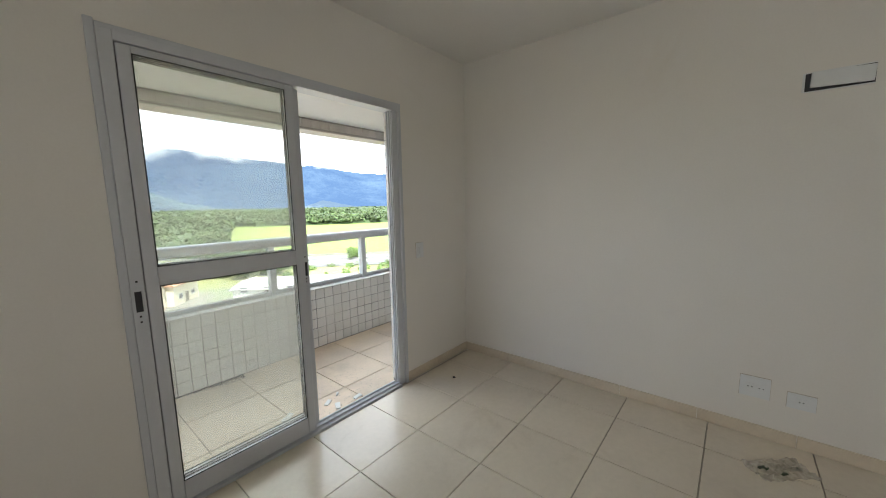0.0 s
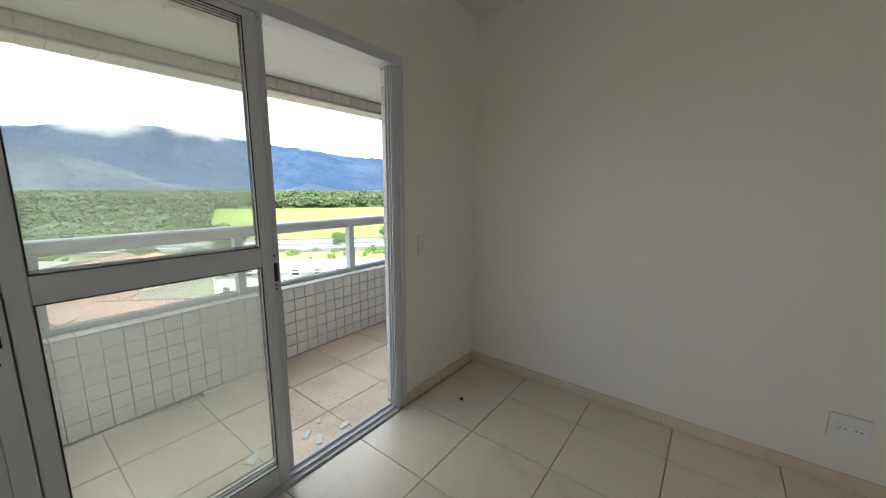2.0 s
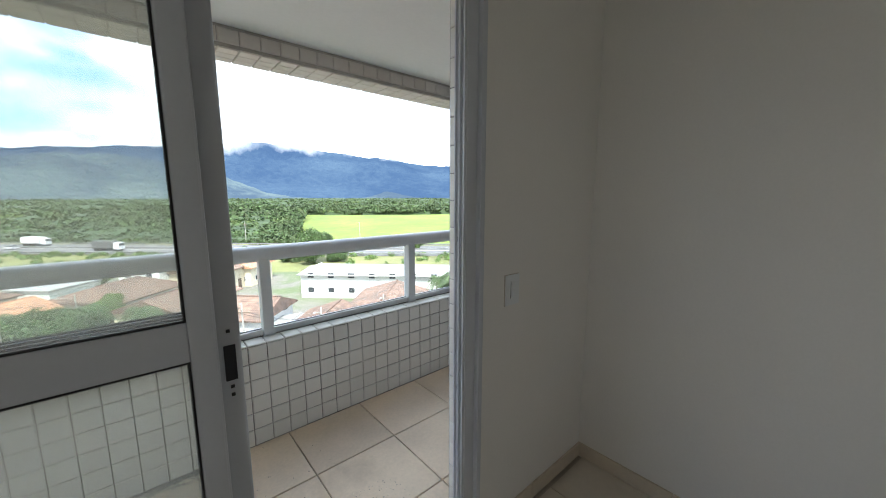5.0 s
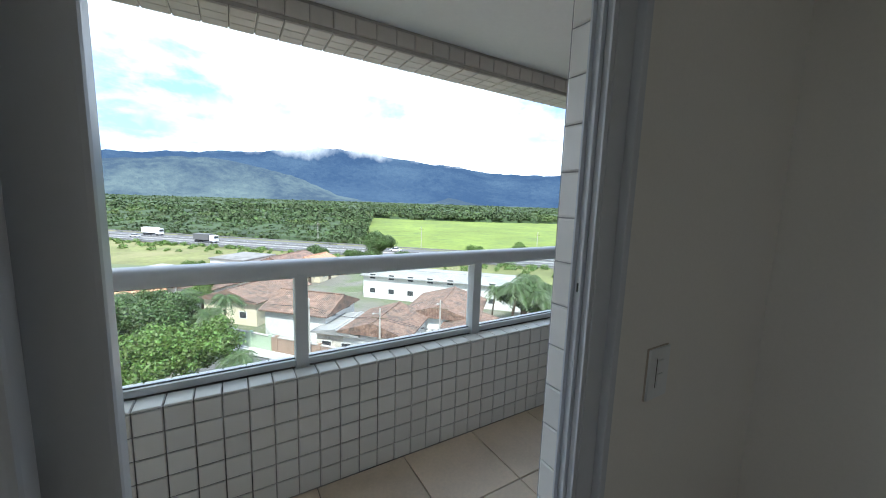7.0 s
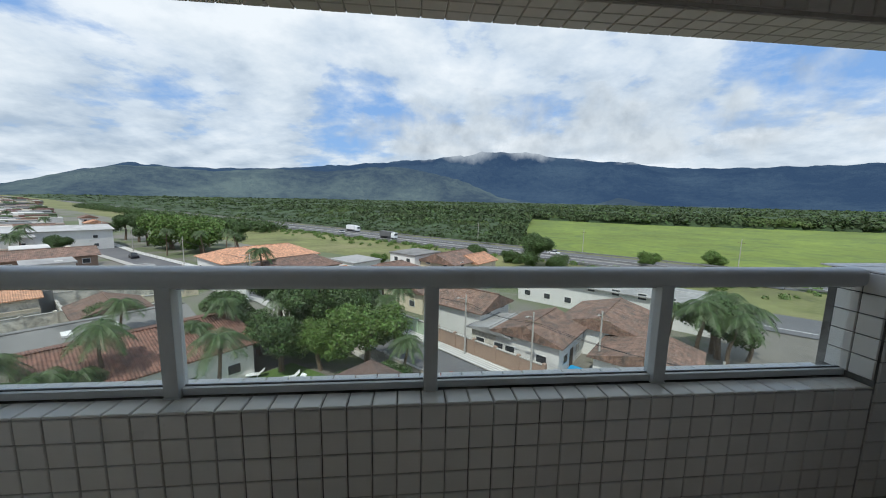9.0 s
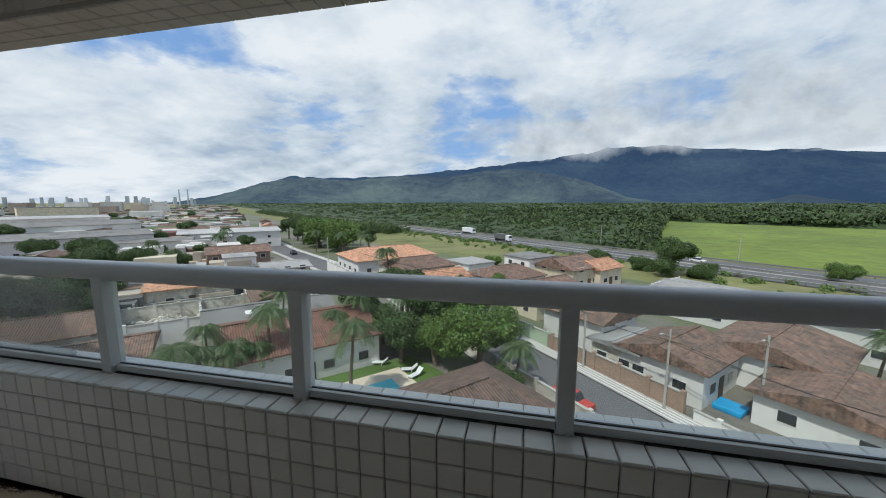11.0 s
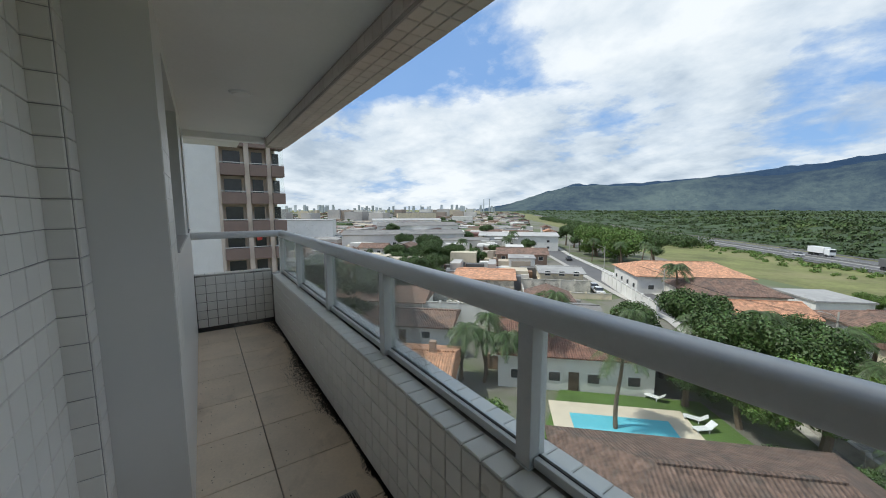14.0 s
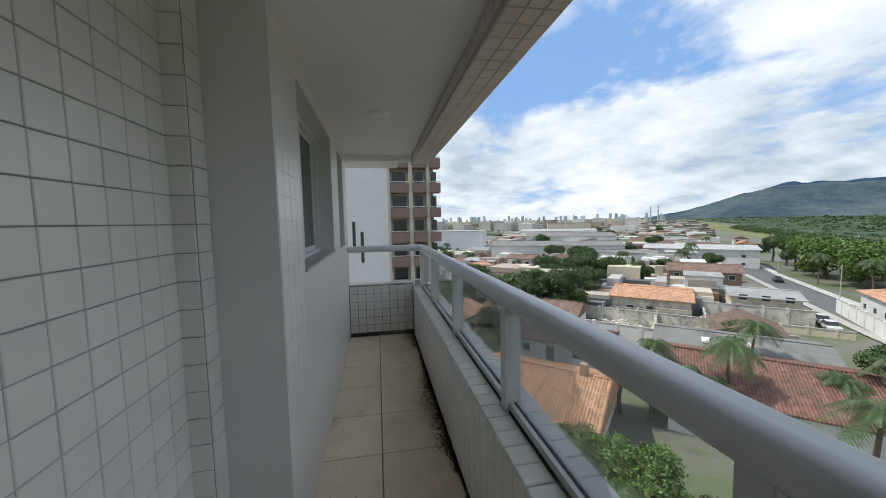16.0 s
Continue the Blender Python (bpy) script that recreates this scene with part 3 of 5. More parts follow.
for x, y, s, a in SHARDS:
    bm = box(-s, s, -s * 0.42, s * 0.42, 0, 0.009)
    for v in bm.verts:
        v.co.x += 0.25 * s * math.sin(9 * v.co.y / s + x * 40)
        v.co.y += 0.2 * s * math.cos(5 * v.co.x / s + y * 30)
    o = obj("broken_tile", bm, M_SHARD, label="broken piece of white tile lying on the balcony floor", category="rubble", group="broken tiles")
    o.matrix_basis = pose(x, y, BF + 0.0005, 0, 0, a)
# crumpled film and a pebble on the room floor
bm = bmesh.new()
bmesh.ops.create_grid(bm, x_segments=26, y_segments=14, size=0.5)
for v in bm.verts:
    u, w = v.co.x, v.co.y
    hgt = 0.028 * abs(noise.noise((u * 5, w * 6, 2))) + 0.018 * abs(noise.noise((u * 13, w * 13, 7)))
    v.co = Vector((u * 0.30 + 0.03 * noise.noise((u * 3, w * 3, 1)), w * 0.15 + 0.03 * noise.noise((u * 4, w * 2, 5)), 0.002 + hgt))
bag = thing("plastic_wrapper", "crumpled clear plastic wrapper on the tiled floor", "wrapper", (-0.30, -2.26, 0), -48)
part("film", bm, glass_mat("wrapper_film", 0.4, smear=22), bag, smooth=True)
for x, y, s in ((-0.07, 0.02, 0.022), (0.0, -0.03, 0.018), (0.085, 0.0, 0.02), (0.03, 0.035, 0.012)):
    bm = bmesh.new()
    bmesh.ops.create_icosphere(bm, subdivisions=2, radius=s)
    for v in bm.verts:
        v.co = Vector((v.co.x * 1.5, v.co.y * 0.8, abs(v.co.z) * 0.5 + 0.004)) + Vector((x, y, 0.0))
    part("dark_scrap", bm, mat("dark_green_scrap", (0.03, 0.05, 0.025), 0.5, 0.3, 30, 90, 0.001), bag, "dark green scrap inside")
bm = bmesh.new()
bmesh.ops.create_icosphere(bm, subdivisions=2, radius=0.012)
for v in bm.verts:
    v.co *= 1 + 0.35 * noise.noise(v.co * 90)
    v.co.z = max(v.co.z * 0.6, -0.004) + 0.004
o = obj("pebble", bm, M_DARK, label="small dark chip of rubble on the floor", category="rubble")
o.matrix_basis = pose(-0.55, -0.27, 0.0)

# mould and wet grime on the balcony floor
M_MOULD = mat("black_mould", (0.1, 0.082, 0.065), 0.9, 0.4, 7, 60, 0.0, stain=(0.16, 0.12, 0.09), stain_at=(0.5, 0.7), stain_scale=9)
vs, fs = [], []
rm = random.Random(21)
while len(fs) < 15000:
    x, u = rm.uniform(XE + 0.03, -1.6), rm.random() ** 2.2
    reach = 0.03 + 0.32 * max(0.0, noise.noise((x * 1.3, 0.4, 0)) + 0.12) + 0.08 * max(0.0, noise.noise((x * 6.0, 2.4, 0)))
    y, r = PY - 0.002 - u * reach, rm.uniform(0.002, 0.0105) * (1.1 - u)
    b, a0 = len(vs), rm.uniform(0, 6.28)
    vs += [(x + 1.4 * r * rm.uniform(0.6, 1.2) * math.cos(a0 + 1.0472 * k), min(y + r * rm.uniform(0.6, 1.2) * math.sin(a0 + 1.0472 * k), PY - 0.001), BF + 0.0012) for k in range(6)]
    fs.append(tuple(range(b, b + 6)))
from_data("floor_mould", vs, fs, M_MOULD, label="black mould along the foot of the tiled wall", category="stain", kind="stuff")

# grit on the balcony floor: sand and tile crumbs by the threshold, dark specks of dirt along the walk
def grit(name, label, count, area, size, material, seed):
    rg = random.Random(seed)
    vs, fs = [], []
    for _ in range(count):
        x, y = rg.uniform(area[0], area[1]), area[2] + (area[3] - area[2]) * rg.random() ** 1.6
        r, h = size * rg.uniform(0.4, 1.3), size * rg.uniform(0.2, 0.7)
        b, a0 = len(vs), rg.uniform(0, 6.28)
        vs += [(x + r * rg.uniform(0.6, 1) * math.cos(a0 + 1.5708 * k), y + r * rg.uniform(0.6, 1) * math.sin(a0 + 1.5708 * k), BF) for k in range(4)]
        vs.append((x, y, BF + h))
        fs += [(b, b + 1, b + 4), (b + 1, b + 2, b + 4), (b + 2, b + 3, b + 4), (b + 3, b, b + 4)]
    from_data(name, vs, fs, material, label=label, category="rubble", kind="stuff")


grit("tile_crumbs", "sandy mortar and tile crumbs by the door track", 900, (-1.75, -0.86, 0.11, 0.62), 0.0055, mat("mortar_crumbs", (0.62, 0.53, 0.42), 0.95, 0.3, 30, 90, 0.0, island=True), 12)
grit("floor_specks", "dark specks of dirt on the balcony floor", 420, (-6.4, -1.0, 0.5, 1.3), 0.0045, M_MOULD, 13)

# ================================================================ the town, the plain and the hills
G = -17.0
M_GROUND = mat("dry_grass_ground", (0.15, 0.16, 0.055), 0.95, 0.5, 0.08, 0.9, 0.05, stain=(0.24, 0.215, 0.11), stain_at=(0.5, 0.7), stain_scale=0.03)
M_TOWN = mat("town_ground", (0.165, 0.155, 0.13), 0.9, 0.3, 0.06, 1.2, 0.03, stain=(0.10, 0.13, 0.05), stain_at=(0.46, 0.56), stain_scale=0.045)
M_ASPH = mat("asphalt", (0.12, 0.12, 0.123), 0.85, 0.15, 0.15, 3.0, 0.01, stain=(0.16, 0.155, 0.145), stain_at=(0.5, 0.8), stain_scale=0.1)
M_PAVE = mat("pale_pavement", (0.4, 0.385, 0.35), 0.85, 0.15, 0.3, 4.0, 0.01)
M_KERB = mat("white_paving_line", (0.7, 0.7, 0.68), 0.8, 0.1, 0.5, 5.0, 0.0)
M_FIELD = mat("bright_meadow", (0.15, 0.2, 0.03), 0.95, 0.45, 0.035, 0.4, 0.1, stain=(0.085, 0.125, 0.03), stain_at=(0.47, 0.66), stain_scale=0.07)
M_LAWN = mat("lawn", (0.085, 0.145, 0.032), 0.95, 0.3, 0.4, 8, 0.02)
M_WATER = mat("pool_water", (0.15, 0.52, 0.62), 0.08, 0.12, 0.7, 3, 0.02)
M_DECK = mat("pool_deck", (0.62, 0.54, 0.42), 0.85, 0.12, 1, 8, 0.01)
M_BARK = mat("bark", (0.16, 0.12, 0.085), 0.9, 0.3, 3, 20, 0.02)
M_LEAF = mat("leaves", (0.055, 0.095, 0.022), 0.6, 0.4, 0.6, 3, 0.0, island=True)
M_LEAF2 = mat("light_leaves", (0.10, 0.165, 0.03), 0.6, 0.35, 0.6, 3, 0.0, island=True)
M_FROND = mat("palm_fronds", (0.055, 0.09, 0.024), 0.55, 0.35, 0.7, 3, 0.0, island=True)
M_WOODS = mat("woods", (0.045, 0.072, 0.022), 0.8, 0.5, 0.03, 0.16, 0.0, island=True, stain=(0.085, 0.125, 0.03), stain_at=(0.52, 0.64), stain_scale=0.012)
M_FLOORW = mat("woods_floor", (0.035, 0.06, 0.02), 0.95, 0.5, 0.03, 0.3, 1.2)
WALLS = {
    "white": mat("house_white", (0.72, 0.71, 0.68), 0.85, 0.08, 0.4, 4, 0.005, rand=0.08, stain=(0.36, 0.34, 0.3), stain_at=(0.58, 0.86), stain_scale=0.6),
    "cream": mat("house_cream", (0.66, 0.58, 0.43), 0.85, 0.08, 0.4, 4, 0.005, rand=0.08, stain=(0.28, 0.24, 0.19), stain_at=(0.52, 0.78), stain_scale=0.6),
    "old": mat("house_mouldy", (0.64, 0.6, 0.52), 0.9, 0.3, 0.5, 5, 0.01, rand=0.08, stain=(0.13, 0.12, 0.1), stain_at=(0.48, 0.7), stain_scale=0.6),
    "brick": mat("house_brick", (0.31, 0.22, 0.165), 0.9, 0.15, 0.6, 6, 0.01, rand=0.08, stain=(0.2, 0.15, 0.11), stain_at=(0.55, 0.8), stain_scale=0.6),
    "green": mat("house_green", (0.42, 0.52, 0.38), 0.9, 0.1, 0.6, 6, 0.01, rand=0.08),
}
ROOFS = {
    "brown": roof_mat("roof_brown", (0.195, 0.125, 0.095), (0.095, 0.08, 0.068)),
    "orange": roof_mat("roof_orange", (0.5, 0.27, 0.165), (0.34, 0.2, 0.13)),
    "red": roof_mat("roof_red", (0.135, 0.088, 0.07), (0.085, 0.068, 0.058)),
    "rust": roof_mat("roof_rust", (0.19, 0.098, 0.072), (0.125, 0.08, 0.062)),
    "grey": mat("roof_cement", (0.20, 0.195, 0.185), 0.9, 0.2, 0.4, 6, 0.02, rand=0.1, stain=(0.1, 0.1, 0.095), stain_at=(0.5, 0.7), stain_scale=0.3),
    "white": mat("roof_metal", (0.37, 0.365, 0.35), 0.6, 0.14, 0.3, 4, 0.01, rand=0.2, stain=(0.2, 0.19, 0.18), stain_at=(0.48, 0.75), stain_scale=0.25),
}
M_HWIN = mat("house_window", (0.05, 0.055, 0.06), 0.2, 0.2, 1, 4, 0.0)
M_WOOD = mat("dark_gate", (0.10, 0.07, 0.05), 0.7, 0.2, 2, 9, 0.002)

# ground sheet out to the horizon
rings = [0, 60, 150, 400, 1000, 2500, 4900]
vs, fs = [(0, 0, G)], []
SEG = 48
for r in rings[1:]:
    for k in range(SEG):
        vs.append((r * math.cos(2 * math.pi * k / SEG), r * math.sin(2 * math.pi * k / SEG), G))
for k in range(SEG):
    fs.append((0, 1 + k, 1 + (k + 1) % SEG))
for i in range(len(rings) - 2):
    a, b = 1 + i * SEG, 1 + (i + 1) * SEG
    for k in range(SEG):
        fs.append((a + k, b + k, b + (k + 1) % SEG, a + (k + 1) % SEG))
from_data("ground", vs, fs, M_GROUND, label="flat grassy coastal plain", kind="structure")


def sheet(name, pts, z, material, label, kind="structure"):
    return from_data(name, [(x, y, G + z) for x, y in pts], [tuple(range(len(pts)))], material, label=label, kind=kind)


U, V = Vector((0.72, -0.694, 0)), Vector((0.694, 0.72, 0))   # along and across the streets
UANG = math.degrees(math.atan2(U.y, U.x))


def strip(name, line, width, z, material, label, thick=0.0):
    """A road along a polyline."""
    left, right = [], []
    for i, (x, y) in enumerate(line):
        a, b = Vector(line[max(i - 1, 0)]), Vector(line[min(i + 1, len(line) - 1)])
        d = (b - a).normalized()
        n = Vector((-d.y, d.x)) * width / 2
        left.append((x + n.x, y + n.y, G + z))
        right.append((x - n.x, y - n.y, G + z))
    n = len(line)
    return from_data(name, left + right, [(i, i + 1, n + i + 1, n + i) for i in range(n - 1)], material, label=label, kind="structure")


sheet("ground_town", [(-520, -260), (60, -40), (60, 30), (90, 46), (20, 92), (-60, 138), (-330, 385), (-520, 540)], 0.03, M_TOWN, "bare ground and yards of the town")
sheet("field", [(45, 142), (122, 359), (205, 290), (360, 236), (700, 130), (560, -200), (300, -70), (120, 72)], 0.12, M_FIELD, "bright green flooded meadow behind the highway")
sheet("field", [(48, 55), (85, 70), (150, 10), (120, -30), (70, 20)], 0.12, M_GROUND, "green rough ground by the road")
hw = [(-700, 800), (-330, 455), (-66, 220), (0, 159), (60, 104), (180, -2), (330, -140)]
strip("road", hw, 23, 0.16, M_ASPH, "grey asphalt dual highway")
off = lambda line, d: [(x + 0.665 * d, y + 0.747 * d) for x, y in line]
strip("pavement", off(hw, -0.5), 1.6, 0.20, M_PAVE, "pale median strip of the highway")


def barrier(line, label):
    """A solid low barrier of steel beam and posts along a polyline."""
    vs, fs = [], []
    for (x0, y0), (x1, y1) in zip(line, line[1:]):
        a, b_ = Vector((x0, y0, G)), Vector((x1, y1, G))
        n = Vector((y0 - y1, x1 - x0, 0)).normalized() * 0.12
        for z0, z1 in ((0.5, 0.95),):
            b = len(vs)
            for q in (a, b_):
                for w in (-n, n):
                    vs.extend([tuple(q + w + Vector((0, 0, z0))), tuple(q + w + Vector((0, 0, z1)))])
            fs.extend([(b, b + 1, b + 5, b + 4), (b + 2, b + 6, b + 7, b + 3), (b + 1, b + 3, b + 7, b + 5), (b, b + 4, b + 6, b + 2)])
        steps = int((b_ - a).length / 8)
        for i in range(steps):
            p = a.lerp(b_, i / steps)
            b = len(vs)
            for dx, dy in ((-0.1, -0.1), (0.1, -0.1), (0.1, 0.1), (-0.1, 0.1)):
                vs.extend([(p.x + dx, p.y + dy, G), (p.x + dx, p.y + dy, G + 0.9)])
            fs.extend([(b + 2 * k, b + (2 * k + 2) % 8, b + (2 * k + 3) % 8, b + 2 * k + 1) for k in range(4)])
    from_data("trim", vs, fs, M_STEEL, label=label, kind="structure")


M_STEEL = mat("weathered_steel", (0.2, 0.2, 0.195), 0.6, 0.2, 0.3, 3, 0.0, metal=0.3)
for d in (-11, -0.5, 11.5):
    barrier(off(hw, d), "dull steel crash barrier along the highway")
for d in (-6.0, 5.2):
    strip("trim", off(hw, d), 0.16, 0.19, M_KERB, "white lane line on the highway")
street = [(40, -6), (20, 15), (0.5, 38.5), (-24, 66), (-40, 77), (-90, 116), (-250, 262), (-420, 420)]
soff = lambda d: [(x + 0.66 * d, y + 0.75 * d) for x, y in street]
strip("road", street, 6.6, 0.14, M_ASPH, "grey asphalt town street")
strip("pavement", soff(4.3), 2.0, 0.26, M_PAVE, "pale patterned pavement along the street")
for k in range(4):
    strip("trim", soff(3.6 + 0.42 * k), 0.16, 0.275, M_KERB, "white stripe in the pavement")
strip("pavement", soff(-4.2), 1.6, 0.24, M_PAVE, "pale pavement along the street")
strip("road", [(44, 63), (58, 48), (76, 31), (118, -9)], 12, 0.15, M_ASPH, "grey asphalt side road")
strip("trim", [(40, 62), (54, 47), (72, 30)], 0.2, 0.17, M_KERB, "white edge line of the side road")


# ---------------------------------------------------------------- houses
def gable_mesh(w, d, h, rise, hip, over):
    """Roof over a w x d plan with its ridge along y."""
    x, yy = w / 2 + over, d / 2 + over
    ry = max(yy - hip, 0.2)
    t = 0.16
    top = [(-x, -yy, h), (x, -yy, h), (x, yy, h), (-x, yy, h), (0, -ry, h + rise), (0, ry, h + rise)]
    low = [(a, b, c - t) for a, b, c in top[:4]]
    v = top + low
    f = [(0, 4, 5, 3), (1, 2, 5, 4), (0, 1, 4), (2, 3, 5), (6, 9, 8, 7), (0, 6, 7, 1), (1, 7, 8, 2), (2, 8, 9, 3), (3, 9, 6, 0)]
    return v, f


def house(cx, cy, w, d, h, rise, wall, roof, hip=0.0, turn=0.0, label="", win=2, group="", flat=False):
    """A house at (cx, cy): w across the ridge, d along it."""
    o = thing("house", label or f"{wall} house with a {roof} tiled roof", "house", (cx, cy, G), UANG + turn, group)
    if hip or flat:
        part("wall", box(-w / 2, w / 2, -d / 2, d / 2, 0, h), WALLS[wall], o)
    else:
        v = [(-w / 2, -d / 2, 0), (w / 2, -d / 2, 0), (w / 2, d / 2, 0), (-w / 2, d / 2, 0)]
        v += [(a, b, h - 0.05) for a, b, c in v] + [(0, -d / 2, h + rise * 0.93), (0, d / 2, h + rise * 0.93)]
        from_data("wall", v, [(0, 1, 5, 4), (1, 2, 6, 5), (2, 3, 7, 6), (3, 0, 4, 7), (4, 5, 8), (6, 7, 9), (0, 3, 2, 1)], WALLS[wall], o)
    if flat:
        bm = box(-w / 2 - 0.25, w / 2 + 0.25, -d / 2 - 0.25, d / 2 + 0.25, h, h + 0.3)
        part("roof", bm, ROOFS[roof], o)
    else:
        v, f = gable_mesh(w, d, h, rise, hip, 0.55)
        from_data("roof", v, f, ROOFS[roof], o)
        part("ridge_cap", box(-0.14, 0.14, -(d / 2 + 0.5 - hip), d / 2 + 0.5 - hip, h + rise - 0.05, h + rise + 0.09, 0.03), ROOFS[roof], o)
    for lev in range(1 + (h > 4.2)):
        z0 = 1.0 + 2.7 * lev
        for k in range(win):
            p = (k + 0.5) / win
            yy = -d / 2 + d * p
            wi = part("window", box(w / 2, w / 2 + 0.05, yy - 0.65, yy + 0.65, z0, z0 + 1.1), WALLS["white"], o)
            part("pane", box(w / 2 + 0.05, w / 2 + 0.07, yy - 0.55, yy + 0.55, z0 + 0.1, z0 + 1.0), M_HWIN, wi)
            xx = -w / 2 + w * p
            wi = part("window", box(xx - 0.65, xx + 0.65, -d / 2 - 0.05, -d / 2, z0, z0 + 1.1), WALLS["white"], o)
            part("pane", box(xx - 0.55, xx + 0.55, -d / 2 - 0.07, -d / 2 - 0.05, z0 + 0.1, z0 + 1.0), M_HWIN, wi)
    part("door", box(w / 2, w / 2 + 0.06, -0.5, 0.5, 0, 2.1), M_WOOD, o)
    return o


# near houses: centre, width across the ridge, length, eave, rise
house(-6.2, 21.2, 11, 16, 3.6, 2.4, "cream", "red", hip=4.5, label="low house with a weathered red-brown hipped tile roof")
oh = house(-30.6, 14.6, 13, 11, 3.2, 2.3, "white", "orange", label="white house with a bright orange clay tile roof")
part("chimney", box(-0.3, 0.3, 3.6, 4.2, 4.6, 6.4, 0.03), WALLS["brick"], oh)
house(-26.6, 34.8, 12.5, 15, 3.8, 1.7, "white", "rust", label="white house with a wide red-brown tile roof", win=4)
shed = house(-35.5, 41.5, 8, 15, 3.6, 0.9, "old", "grey", label="low shed with a grey fibre cement roof")
part("skylight", box(1.4, 3.2, -3.2, -2.4, 3.95, 4.2), WALLS["white"], shed)
part("skylight", box(1.4, 3.2, 0.4, 1.2, 3.95, 4.2), WALLS["white"], shed)
house(-46, 25, 8, 13, 2.8, 1.1, "white", "brown", label="white walled house with a brown roof")
house(-62.8, 54.3, 14, 12.5, 3.6, 0.9, "old", "orange", label="mouldy low building with a faded orange tile roof")
house(-67, 70.5, 7, 6.5, 5.5, 0, "white", "white", flat=True, label="white two-storey house with a flat pale roof")
house(-75, 79, 9, 14, 5.4, 1.4, "brick", "brown", label="brick two-storey building with a brown tile roof", win=4)
house(-53.5, 68.5, 10, 9, 4.4, 0.7, "cream", "white", label="cream house with a pale sheet roof", win=3)
house(-107, 104, 9, 9, 6.0, 0, "white", "white", flat=True, label="white box-shaped building with a flat roof")
house(-100, 38, 8, 13, 3.6, 1.3, "cream", "brown", label="cream house with a dull brown roof", win=3)
house(-120, 90, 15, 24, 6.0, 0.5, "white", "grey", label="white workshop hall with a grey roof", win=5)
house(-90, 30, 9, 12, 3.4, 1.5, "old", "red", label="mouldy house with a dark red roof")
house(-80, 44, 8, 10, 3.2, 1.4, "old", "brown", label="old house with a dark brown roof")
house(-58, 27, 9, 15, 3.4, 1.6, "white", "brown", label="white house with a dark brown tile roof", win=3)
house(-70, 32, 7, 9, 3.2, 1.2, "old", "grey", label="mouldy house with a grey fibre cement roof")
house(-38, 91, 16, 22, 4.0, 2.2, "white", "orange", hip=4, label="large white house with an orange clay tile roof", win=4)
house(-26, 80, 12, 14, 3.6, 1.8, "old", "brown", hip=3, label="old house with a brown weathered tile roof")
house(-14, 87, 9, 8, 3.4, 0, "white", "white", flat=True, label="white house with a flat metal roof")
house(0.5, 86, 8, 9, 5.4, 0, "white", "grey", flat=True, label="white two-storey house with a flat grey roof")
house(9, 82, 10, 11, 4.4, 2.0, "cream", "brown", label="cream gabled house with a brown tile roof")
house(15, 84, 7, 8, 4.0, 1.6, "cream", "orange", label="cream house with an orange tile roof")
house(-5, 74, 11, 12, 3.4, 1.8, "white", "brown", hip=3, label="white house with a brown hipped roof")
house(-17, 68, 7, 9, 3.4, 1.5, "white", "orange", label="white house with an orange tile roof")
house(7.4, 48, 7.5, 8.5, 4.4, 1.7, "white", "brown", turn=90, label="white gabled house with a stained brown tile roof")
house(14.5, 39, 7.5, 8, 3.6, 1.4, "white", "brown", turn=0, label="white house with a worn brown roof")
house(10.5, 41.5, 5, 6, 3.2, 0.5, "old", "white", label="lean-to with pale corrugated sheets")
house(25, 42, 9.5, 10.5, 3.6, 1.5, "white", "brown", label="white house with a large brown tile roof")
house(23.5, 32.5, 8.5, 8, 3.0, 1.3, "white", "brown", label="low white house with a brown roof")
house(34, 57, 10, 30, 4.4, 0.5, "white", "white", turn=-90, label="long white building with a pale roof", win=8)
house(2, 62, 9, 12, 3.6, 1.6, "cream", "brown", label="cream house with a brown tile roof")

# prototypes for the rest of the town, copied over the blocks
rt = random.Random(11)
protos = []
for wl, rf, w, d, h, r, fl in (("white", "brown", 8, 10, 3.4, 1.6, False), ("cream", "orange", 7, 9, 3.4, 1.5, False), ("old", "grey", 7, 10, 4.0, 0, True),
                               ("white", "grey", 7, 8, 5.8, 0, True), ("cream", "red", 7, 9, 4.8, 1.6, False), ("white", "white", 8, 11, 4.4, 0.7, False), ("brick", "brown", 7, 8, 3.2, 1.3, False),
                               ("white", "brown", 6, 9, 5.6, 1.3, False), ("old", "brown", 8, 8, 3.0, 1.4, False)):
    protos.append((wl, rf, w, d, h, r, fl))
made = {}
spots = []
for i in range(-30, 10):
    for j in range(-24, 20):
        p = Vector((-70, 58, 0)) + U * (j * 13 + rt.uniform(-2, 2)) + V * (i * 12.5 + rt.uniform(-2, 2))
        spots.append((p.x, p.y))


def side(x, y):
    """Metres past the highway's near edge; negative on the town's side."""
    return (y - (147 - 0.88 * x)) * 0.75


town = []
for x, y in spots:
    r = math.hypot(x, y)
    if r < 58 or r > 260 or side(x, y) > -12 or x > -38:
        continue
    az = math.degrees(math.atan2(-x, y))
    if az < 38 or az > 97 or (az > 84 and r < 62):
        continue
    if any(abs((Vector((x, y)) - Vector(q)).length) < 12 for q in ((-62.8, 54.3), (-54, 47), (-62, 41), (-67, 70.5), (-75, 79), (-53.5, 68.5), (-107, 104), (-100, 38), (-120, 90), (-112, 82), (-90, 30), (-80, 44), (-58, 27), (-70, 32), (-94, 54), (-86, 66), (-43, 31), (-140, 74), (-150, 60), (-128, 88), (-118, 122), (-205, 118), (-185, 40), (-38, 91), (-26, 80))):
        continue
